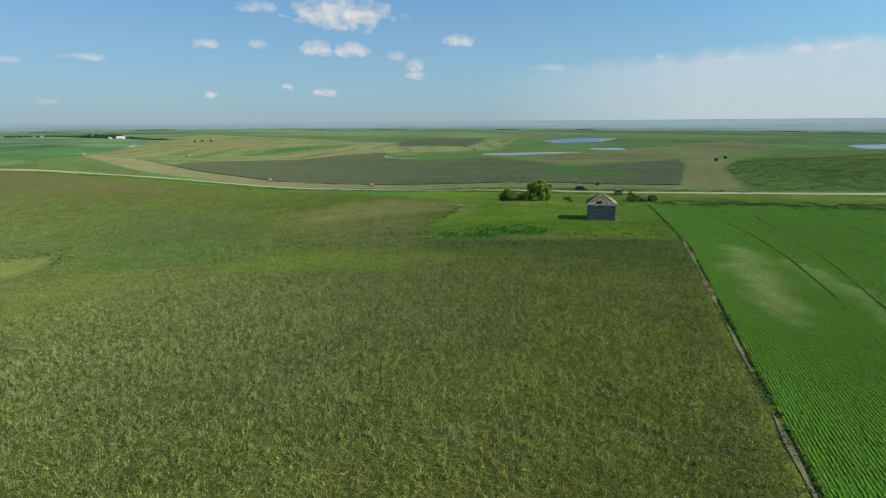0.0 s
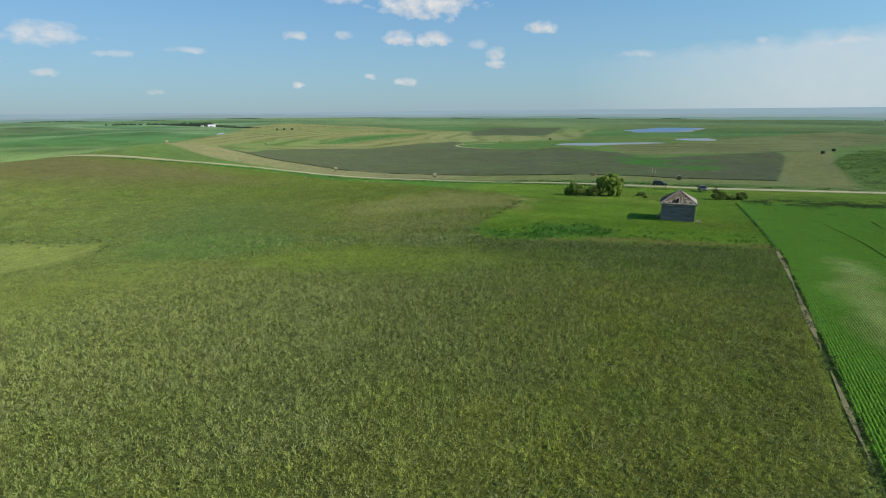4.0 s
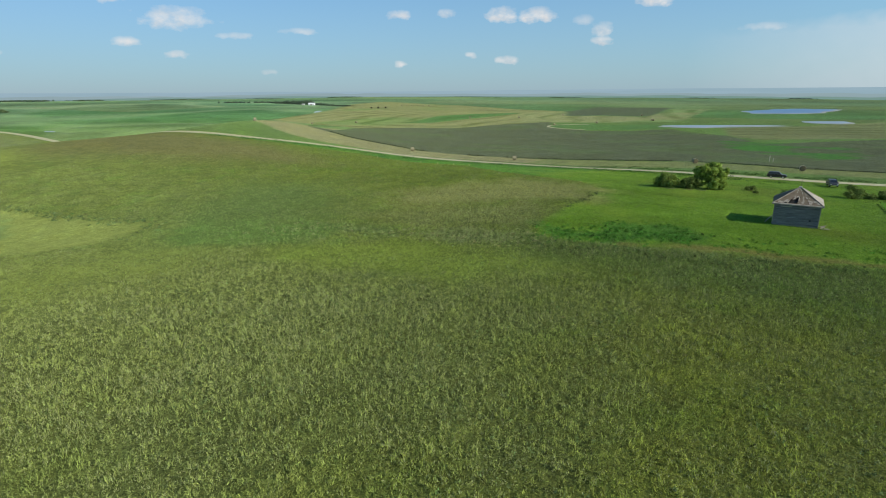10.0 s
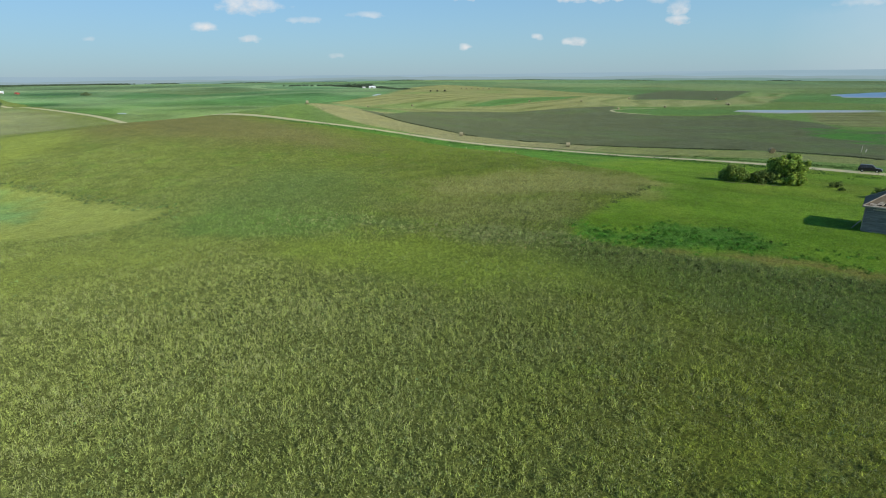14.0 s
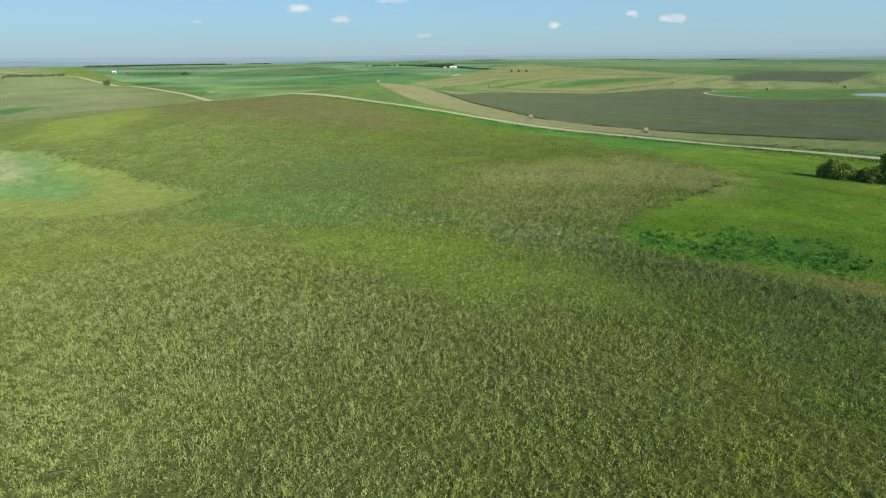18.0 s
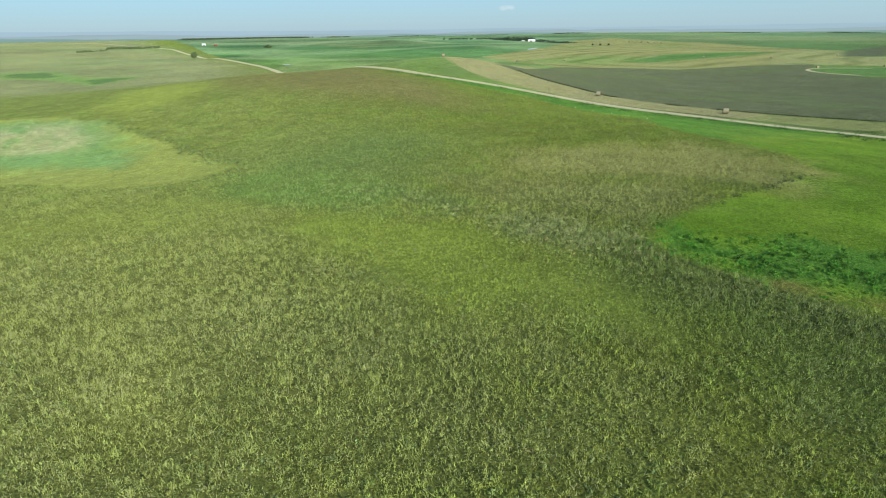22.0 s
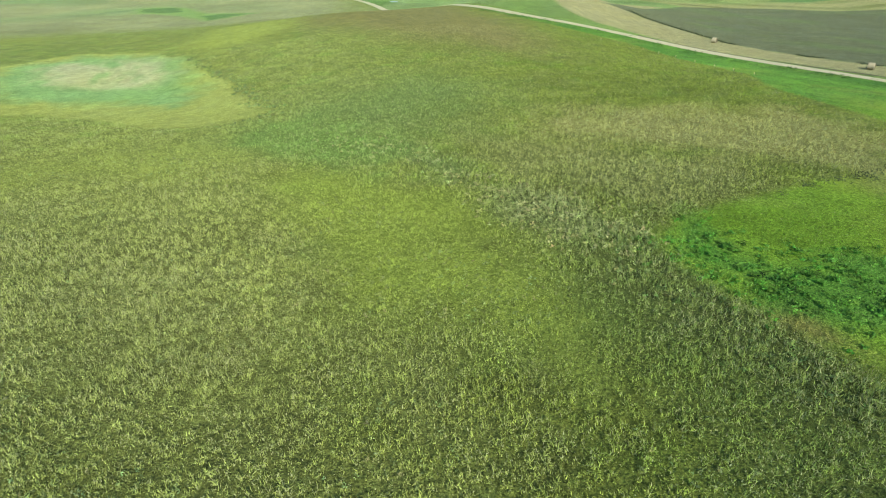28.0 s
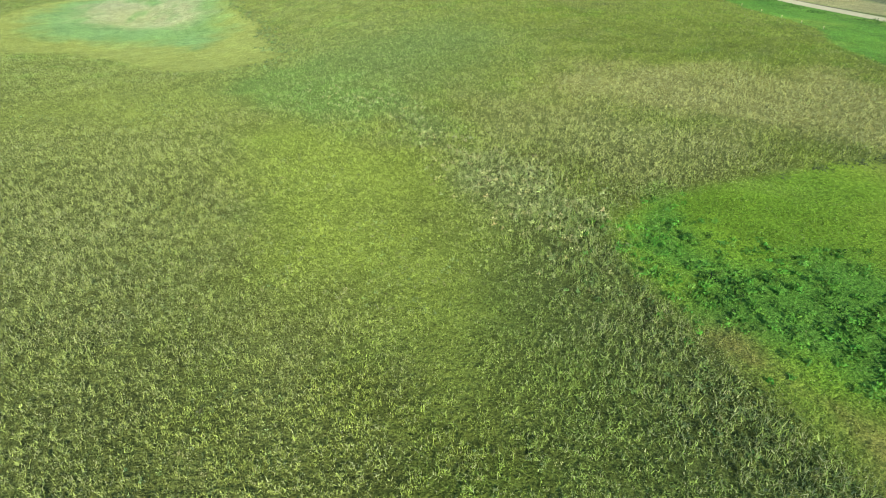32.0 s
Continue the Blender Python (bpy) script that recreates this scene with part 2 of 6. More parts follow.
# fields and patches: outline, colour, softness of the edge (m), raggedness (m)
FARM = [(-3000, 3000), (-3000, 160), (-560, 160), (-300, 170), (-228, 179), (-190, 194), (-168, 202.5), (-150, 208.5), (-135, 212.5), (-109, 214), (-72, 212.5), (-27, 203), (13, 202), (120, 215), (3000, 220), (3000, 3000)]
YARD = [(-38.8, 103.6), (-41, 107.5), (-42.4, 113), (-42.9, 122), (-43.6, 134), (-44.6, 146), (-54, 155), (-66, 158), (-86, 163), (-102, 175), (-128, 182), (-156, 187), (-201, 176), (-240, 168), (-300, 163), (-300, 168), (-228, 179),
        (-190, 194), (-168, 202.5), (-150, 208.5), (-135, 212.5), (-109, 214), (-72, 212.5), (-27, 203), (13, 202), (120, 215), (150, 212), (150, 175), (67, 175), (29, 168), (7.4, 163), (7.0, 150), (9.2, 129), (10.9, 109), (-1.2, 106.2), (-10, 106.2), (-17.4, 104), (-22.3, 103.3), (-27, 103), (-32, 102.4), (-35.5, 102.4)]
VERGE = [(-104, 220), (-90, 221), (-72, 222), (-40, 222), (-10, 220), (13, 218), (30, 216), (40, 213), (44, 214), (36, 224), (20, 236), (-26, 239), (-52, 244), (-81, 242), (-104, 237)]
DARK = [(-258, 236), (-323, 334), (-308, 386), (-281, 412), (-271, 470), (-244, 525), (-215, 467), (-170, 443), (-108, 447), (-63, 404), (-37, 345), (33, 411), (34, 366),
        (24, 270), (20, 238), (-13, 236), (-26, 241), (-52, 246), (-81, 244), (-118, 234), (-166, 226), (-204, 233), (-240, 238)]
TANSTRIP = [(-104, 220), (-114, 218.5), (-130, 216.5), (-146, 212), (-163, 206), (-188, 202), (-206, 201), (-235, 203), (-252, 206), (-280, 212), (-335, 280), (-310, 310), (-262, 240), (-240, 238), (-204, 233), (-166, 226), (-118, 234), (-104, 237)]
HAY_W = [(-521, 397), (-589, 519), (-758, 740), (-781, 855), (-550, 807), (-397, 728), (-308, 700), (-244, 525), (-271, 470), (-281, 412), (-308, 386), (-323, 334), (-448, 373)]
HAY_N = [(-308, 700), (-269, 616), (-230, 629), (-183, 624), (-216, 843), (-170, 853), (-130, 551), (-240, 518), (-268, 504), (-349, 658)]
HAY_E = [(-63, 404), (-41, 375), (33, 411), (55, 420), (76, 482), (145, 612), (134, 822), (46, 663), (-27, 534), (-80, 480)]
BARE = [(34, 396), (65, 435), (52, 330), (46, 266), (42, 222), (18, 217), (24, 270)]
BRUSH = [(48, 313), (52, 333), (79, 435), (136, 555), (500, 700), (500, 225), (83, 217), (42, 213), (46, 266)]
TILLED = [(-308, 700), (-325, 847), (-229, 891), (-183, 636), (-234, 638), (-269, 616)]
STRIP = [(-353, 432), (-392, 530), (-385, 599), (-349, 658), (-339, 577), (-336, 507), (-335, 449)]
LOOP = [(-220, 471), (-224, 497), (-188, 509), (-120, 490), (-118, 457), (-178, 451)]
DAMP = [(-60, 365), (-43, 358), (-16, 350), (1, 331), (6, 295), (-8, 278), (-30, 294), (-47, 317)]
MARSH = [(-130, 12), (-134, 27), (-125, 37.5), (-116, 45.5), (-105, 52.4), (-100.6, 59), (-101.3, 66), (-103.6, 71), (-110, 74.5), (-114.5, 70), (-129, 67.6), (-150, 64), (-166, 57), (-184, 50), (-204, 37), (-211, 25), (-214.5, 16), (-210, 8), (-199, 3), (-192, -2), (-172, -4), (-150, -2)]
MARSH_G = [(-150, 12), (-147.7, 23.4), (-142.5, 37.9), (-135, 49), (-130, 53), (-139, 56.5), (-153, 56), (-170, 51.4), (-184, 49), (-198, 37.2), (-209.7, 18.1), (-194.5, 6), (-180.6, 2.9)]
MARSH_T = [(-166.2, 15.9), (-163, 24), (-161.5, 30), (-159, 38), (-159, 46), (-170, 48), (-189, 41), (-197, 28), (-195, 16.9), (-184.5, 11.6)]
YEL_A = [(-209, 49), (-191, 59), (-200, 70), (-220, 83), (-262, 78), (-262, 56)]
YEL_B = [(-92, 67), (-88.5, 65), (-90, 51), (-84, 43.4), (-80, 38), (-71.6, 42), (-73.8, 52.8), (-75, 59.3), (-75, 69), (-79, 73)]
YEL_C = [(-70, 73), (-70.5, 80), (-61, 87.4), (-56, 92.2), (-45.6, 93.6), (-35, 93), (-29, 92.2), (-25, 89), (-30, 84.7), (-35.5, 79.9), (-37.8, 76.8), (-47.5, 74.7)]
PALE_B = [(-62, 93), (-55.4, 98.3), (-48, 101.8), (-42, 104.3), (-37.6, 103), (-33.5, 99.4), (-38, 98), (-43, 95.6), (-48, 94.3), (-57, 93.4)]
PALE_A = [(-86, 79), (-79, 87.5), (-72, 95.5), (-62, 96), (-60, 92.6), (-68, 89), (-76, 82)]
DRY = [(-81, 112), (-78, 127), (-68, 148), (-50, 151), (-43.5, 144), (-43.5, 133), (-50, 128), (-58, 120), (-66, 113)]
RUST = [(-330, 140), (-287, 162), (-204, 164), (-156, 153), (-132, 138), (-153, 123), (-180, 106), (-225, 86)]
TEAL = [(-88, 68.5), (-98.5, 70), (-108, 77), (-118, 95), (-120, 108), (-106, 114), (-90, 108), (-77, 93), (-74, 84), (-80, 74)]
TEAL_LOW = [(-91, 68), (-98, 73.4), (-95.6, 79.8), (-85, 86.4), (-74, 89.2), (-69.4, 85.3), (-74.2, 79.8), (-82.2, 72.9)]
RANK = [(-37.5, 103.7), (-40.1, 106.8), (-41.1, 109.7), (-37.5, 108.5), (-34, 108.5), (-32.3, 110.2), (-30, 115), (-23, 117.5), (-16, 114), (-15.5, 110), (-20, 107.5), (-25, 106), (-25.3, 103.9), (-29.8, 103.4), (-33, 102.9)]
MARSH2 = [(-564, -31), (-564, -11), (-543, 11), (-500, 22), (-461, 36), (-458, 50), (-451, 69), (-415, 50), (-394, 37), (-440, 20), (-477, -3), (-489, -20)]
PASTURE = [(-330, -300), (-330, 60), (-345, 110), (-420, 140), (-560, 156), (-1700, 60), (-1700, -600), (-400, -600)]
REEDS = [(-552, -24), (-545, 2), (-494, 14), (-480, 0), (-500, -16)]
REEDS_B = [(-440, 31), (-452, 44), (-448, 60), (-420, 50), (-402, 40)]
GREYISH = [(-95, 20), (-45, 18), (-20, 32), (-14, 55), (-20, 74), (-32, 84), (-60, 76), (-92, 68)]
MIDSLOPE = [(-76, 98), (-66, 112), (-52, 128), (-45, 120), (-44, 108), (-50, 104), (-62, 99)]
HERBS = [(-34, 95), (-24, 92), (-10, 91), (10, 97), (10, 105), (-22, 102), (-38, 101)]
COARSE = [(-43, 101), (-33, 97.5), (-22, 98), (-10, 100), (9, 105), (10.5, 109), (-1, 105.5), (-15, 103.5), (-22, 102), (-31, 101), (-38, 103)]
EDGE = [(-24.8, 103.6), (-22.4, 105), (-19.6, 107.4), (-10, 108.8), (4, 110.8), (9, 111.4), (9.4, 109.6), (-4, 106.6), (-10, 106.4), (-17, 104.6), (-22, 103.8)]
CROP = [(11.5, -200), (11.5, 20), (11.5, 100), (9.2, 129), (7.0, 150), (7.4, 163), (29, 167.5), (67, 174.5), (150, 178), (150, -200)]

PATCHES = [
    # far pasture greyed: distance haze mixed into its colour
    (PASTURE, (0.190, 0.208, 0.098), 40.0, 20.0),
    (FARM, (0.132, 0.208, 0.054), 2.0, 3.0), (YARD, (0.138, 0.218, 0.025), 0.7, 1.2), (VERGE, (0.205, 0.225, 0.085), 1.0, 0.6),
    (TANSTRIP, (0.250, 0.240, 0.115), 0.8, 0.5), (HAY_W, (0.240, 0.238, 0.100), 4.0, 3.0), (HAY_N, (0.250, 0.258, 0.112), 4.0, 3.0),
    (HAY_E, (0.205, 0.215, 0.090), 3.0, 3.0), (BARE, (0.225, 0.235, 0.092), 1.5, 1.5), (BRUSH, (0.128, 0.200, 0.046), 1.5, 2.0),
    (DARK, (0.112, 0.126, 0.066), 1.0, 1.0), (TILLED, (0.098, 0.114, 0.062), 4.0, 4.0), (STRIP, (0.100, 0.195, 0.055), 3.0, 2.0),
    (LOOP, (0.105, 0.195, 0.055), 3.0, 3.0), (DAMP, (0.070, 0.185, 0.034), 3.0, 7.0),
    (GREYISH, (0.158, 0.186, 0.050), 16.0, 9.0), (MIDSLOPE, (0.172, 0.194, 0.056), 6.0, 6.0), (RUST, (0.152, 0.148, 0.052), 18.0, 8.0), (DRY, (0.222, 0.228, 0.074), 7.0, 7.0),
    (MARSH, (0.240, 0.275, 0.074), 1.2, 2.6), (MARSH_G, (0.165, 0.272, 0.096), 5.0, 5.0), (MARSH_T, (0.305, 0.320, 0.165), 5.0, 5.0),
    (YEL_A, (0.212, 0.255, 0.056), 9.0, 6.0), (YEL_B, (0.184, 0.222, 0.050), 8.0, 7.0), (YEL_C, (0.174, 0.226, 0.038), 5.5, 6.0),
    (PALE_A, (0.116, 0.165, 0.044), 3.0, 2.5), (PALE_B, (0.146, 0.182, 0.054), 2.5, 2.5), (TEAL, (0.122, 0.172, 0.046), 13.0, 6.0), (TEAL_LOW, (0.116, 0.186, 0.044), 7.0, 8.0),
    (RANK, (0.080, 0.180, 0.026), 2.5, 4.0), (MARSH2, (0.155, 0.240, 0.075), 5.0, 5.0), (REEDS, (0.085, 0.150, 0.050), 3.0, 5.0), (REEDS_B, (0.085, 0.155, 0.050), 3.0, 5.0), (CROP, (0.070, 0.200, 0.025), 0.4, 0.2),
    (HERBS, (0.112, 0.158, 0.032), 4.0, 6.0), (COARSE, (0.112, 0.150, 0.036), 3.0, 2.5), (EDGE, (0.178, 0.172, 0.046), 1.6, 2.0)]


THIN_A = [(18, 109), (21, 105), (20.5, 79), (19, 64), (17, 68), (15.8, 80)]
THIN_B = [(26, 96), (29, 92), (31, 70), (28, 66)]


def thin_crop(x, y):
    """Where the young crop stands thin."""
    rag = 3 * vnoise(x, y, 5, 47, 3)
    return np.maximum(sstep(-2.5, 2.5, inside(THIN_A, x, y) + rag), 0.75 * sstep(-2.5, 2.5, inside(THIN_B, x, y) + rag))


def swath(x, y):
    """Which swath of hay a place lies in, counted across the field, and how far it winds."""
    turn = 0.35 * vnoise(x, y, 60, 14, 2)
    west, north = -inside(STRIP, x, y) / 34, (0.95 * x + 0.30 * y) / 32
    east = (0.93 * y - 0.36 * x + 14 * np.sin(x / 55)) / 21
    return np.where(inside(HAY_E, x, y) > 0, east, np.where(inside(HAY_N, x, y) > 0, north, west)) + turn


def mown(x, y):
    """Where the hay lies in swaths."""
    return np.maximum.reduce([sstep(-3, 3, inside(p, x, y)) for p in (HAY_W, HAY_N, HAY_E)])


def cover(x, y):
    """How thick the standing grass is, in clumps for each square metre."""
    d = np.hypot(x - np.interp(y, [0, 86], [0, -6]), y - np.clip(y, 0, 86))
    return 40 * np.minimum(1, (40 / np.maximum(d, 1)) ** 2.2)


def tone(x, y):
    """The colour of what grows at each place, with far haze and sunlit wisps painted in."""
    n1, n2, n3 = vnoise(x, y, 28, 3, 3), vnoise(x, y, 7, 11, 3), vnoise(x, y, 70, 23, 2)
    base = np.stack([0.126 + 0.012 * n3 + 0.014 * n1, 0.164 + 0.006 * n3 + 0.015 * n1, 0.029 + 0.004 * n1], -1)
    base = base + (sstep(-35, -110, x) * (1 - sstep(85, 140, y)))[..., None] * np.array((0.030, 0.026, 0.019)) + (sstep(-40, -6, x) * sstep(92, 76, y))[..., None] * np.array((0.052, 0.038, 0.003))
    # tufts of other grasses and herbs: yellow, fresh green, grey
    p1, p2, p3 = [sstep(0.05, 0.6, vnoise(x, y, s, k, 3)) for s, k in ((5.5, 131), (4.0, 151), (3.2, 171))]
    base = base + p1[..., None] * np.array((0.007, 0.011, 0.0)) + p2[..., None] * np.array((-0.013, 0.004, -0.004)) + p3[..., None] * np.array((0.006, 0.002, 0.010))
    base = base * (1 + 0.18 * vnoise(x, y, 2.2, 191, 2))[..., None]
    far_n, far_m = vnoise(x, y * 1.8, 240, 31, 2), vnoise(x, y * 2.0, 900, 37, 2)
    rag = vnoise(x, y, 5, 47, 3)
    for poly, col, soft, ragged in PATCHES:
        w = sstep(-soft, soft, inside(poly, x, y) + ragged * rag)[..., None]
        c = np.broadcast_to(np.array(col), base.shape).copy()
        if poly is MARSH_T:
            w = w * sstep(-0.75, 0.0, vnoise(x * 0.5, y * 1.4, 6, 45, 3))[..., None]
        if poly is PASTURE:
            c = c * (1 + 0.22 * vnoise(np.arctan2(y - 40, x) * 500, np.hypot(x, y - 40), 46, 34, 3) + 0.10 * vnoise(x, y, 40, 36, 2))[..., None] + np.clip(vnoise(x, y, 130, 38, 2), 0, 1)[..., None] * np.array((-0.05, 0.012, -0.01))
        if poly is DAMP:
            w = w * sstep(-0.4, 0.3, vnoise(x, y * 1.5, 16, 44, 3))[..., None]
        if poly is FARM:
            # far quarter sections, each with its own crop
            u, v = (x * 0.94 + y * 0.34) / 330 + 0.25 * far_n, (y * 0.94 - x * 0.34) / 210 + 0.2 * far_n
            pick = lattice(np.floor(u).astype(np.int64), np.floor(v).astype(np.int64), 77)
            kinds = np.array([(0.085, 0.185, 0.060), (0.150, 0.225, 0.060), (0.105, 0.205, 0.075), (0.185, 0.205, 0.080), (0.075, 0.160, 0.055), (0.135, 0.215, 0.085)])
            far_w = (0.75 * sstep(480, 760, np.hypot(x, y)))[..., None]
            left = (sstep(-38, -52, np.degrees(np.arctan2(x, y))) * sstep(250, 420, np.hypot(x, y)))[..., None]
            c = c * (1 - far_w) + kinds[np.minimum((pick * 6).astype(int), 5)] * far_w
            # greyer and bluer with distance: haze painted into the far crops
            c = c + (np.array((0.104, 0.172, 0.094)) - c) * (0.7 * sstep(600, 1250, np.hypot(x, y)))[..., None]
            # pale wisps on the left: sunlit rolls of the land painted in
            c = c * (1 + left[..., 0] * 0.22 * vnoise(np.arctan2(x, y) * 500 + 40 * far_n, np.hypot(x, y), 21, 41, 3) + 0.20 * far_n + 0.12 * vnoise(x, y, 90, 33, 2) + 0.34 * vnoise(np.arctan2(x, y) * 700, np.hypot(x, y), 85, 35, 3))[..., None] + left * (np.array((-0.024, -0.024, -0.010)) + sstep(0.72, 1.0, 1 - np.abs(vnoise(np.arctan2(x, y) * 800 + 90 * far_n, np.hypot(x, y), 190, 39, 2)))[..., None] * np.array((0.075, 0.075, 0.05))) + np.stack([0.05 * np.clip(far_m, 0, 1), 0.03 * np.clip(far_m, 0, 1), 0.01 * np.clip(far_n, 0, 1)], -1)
        elif poly is HAY_W or poly is HAY_N:
            c = c * (1 + 0.14 * vnoise(x, y, 60, 5, 2))[..., None] + sstep(0.2, 0.6, vnoise(x, y, 130, 6, 2))[..., None] * np.array((-0.06, 0.0, -0.02))
        elif poly is HAY_E:
            c = c * (1 + 0.14 * vnoise(x, y, 60, 5, 2))[..., None]
        elif poly is DARK or poly is TILLED:
            g = sstep(0.1, 0.55, vnoise(x, y * 1.6, 34, 63, 3))[..., None]
            c = c * (1 + 0.10 * vnoise(x, y, 12, 64, 2))[..., None] + g * np.array((0.0, 0.016, -0.005))
        elif poly is YARD:
            g = sstep(-0.1, 0.6, vnoise(x, y, 13, 66, 3))[..., None]
            c = c * (1 + 0.30 * vnoise(x * 0.6 + 0.3 * y, y * 1.5, 17, 67, 3))[..., None]
            c = c + sstep(-55, -80, x)[..., None] * np.array((-0.030, -0.008, 0.010))
            c = c + g * np.array((0.024, 0.012, 0.004)) - (1 - g) * np.array((0.018, 0.010, 0.004))
        elif poly is BRUSH:
            c = c * (1 - 0.42 * sstep(0.15, 0.5, vnoise(x, y, 6, 91, 2)))[..., None]
        elif poly is CROP:
            c = c + thin_crop(x, y)[..., None] * np.array((0.15, 0.12, 0.06))
        base = base * (1 - w) + c * w
    return np.clip(base * (1 + 0.10 * n2[..., None]), 0.01, 0.6)


# ---- materials ----
def nodes_of(name):
    m = bpy.data.materials.new(name)
    m.use_nodes = True
    nt = m.node_tree
    bsdf = nt.nodes["Principled BSDF"]
    return m, nt.nodes, nt.links, bsdf


def mixed(N, L, fac, a, b, blend="MIX"):
    n = N.new("ShaderNodeMix")
    n.data_type, n.blend_type = "RGBA", blend
    for sock, v in ((n.inputs[0], fac), (n.inputs[6], a), (n.inputs[7], b)):
        if isinstance(v, (int, float)):
            sock.default_value = v
        elif isinstance(v, tuple):
            sock.default_value = (*v, 1)
        else:
            L.new(v, sock)
    return n.outputs[2]


def noise_of(N, L, scale, detail=4, rough=0.6, stretch=(1, 1, 1), low=0.3, high=0.7):
    tc, mp, n, mr = N.new("ShaderNodeNewGeometry"), N.new("ShaderNodeMapping"), N.new("ShaderNodeTexNoise"), N.new("ShaderNodeMapRange")
    mp.inputs["Scale"].default_value = stretch
    L.new(tc.outputs["Position"], mp.inputs[0])
    L.new(mp.outputs[0], n.inputs["Vector"])
    n.inputs["Scale"].default_value, n.inputs["Detail"].default_value, n.inputs["Roughness"].default_value = scale, detail, rough
    L.new(n.outputs[0], mr.inputs[0])
    mr.inputs[1].default_value, mr.inputs[2].default_value = low, high
    return mr.outputs[0]


def surface(name, a, b, rough=0.8, scale=3.0, fine=30.0, metal=0.0, bump=0.0, stretch=(1, 1, 1), spec=0.3, vary=0.0):
    """Two colours worn into each other at a broad and a fine scale."""
    m, N, L, bsdf = nodes_of(name)
    broad, grain = noise_of(N, L, scale, 5, 0.65, stretch), noise_of(N, L, fine, 3, 0.6, stretch)
    col = mixed(N, L, broad, a, b)
    dark = tuple(v * 0.72 for v in a)
    f = N.new("ShaderNodeMath")
    f.operation = "MULTIPLY"
    L.new(grain, f.inputs[0])
    f.inputs[1].default_value = 0.35
    col = mixed(N, L, f.outputs[0], col, dark)
    if vary:
        info, mr = N.new("ShaderNodeObjectInfo"), N.new("ShaderNodeMapRange")
        L.new(info.outputs["Random"], mr.inputs[0])
        mr.inputs[3].default_value, mr.inputs[4].default_value = 1 - vary, 1 + vary
        hsv = N.new("ShaderNodeHueSaturation")
        L.new(mr.outputs[0], hsv.inputs["Value"])
        L.new(col, hsv.inputs["Color"])
        col = hsv.outputs[0]
    L.new(col, bsdf.inputs["Base Color"])
    bsdf.inputs["Roughness"].default_value, bsdf.inputs["Metallic"].default_value, bsdf.inputs["Specular IOR Level"].default_value = rough, metal, spec
    if bump:
        bn = N.new("ShaderNodeBump")
        bn.inputs["Strength"].default_value, bn.inputs["Distance"].default_value = 0.6, bump
        L.new(grain, bn.inputs["Height"])
        L.new(bn.outputs[0], bsdf.inputs["Normal"])
    return m


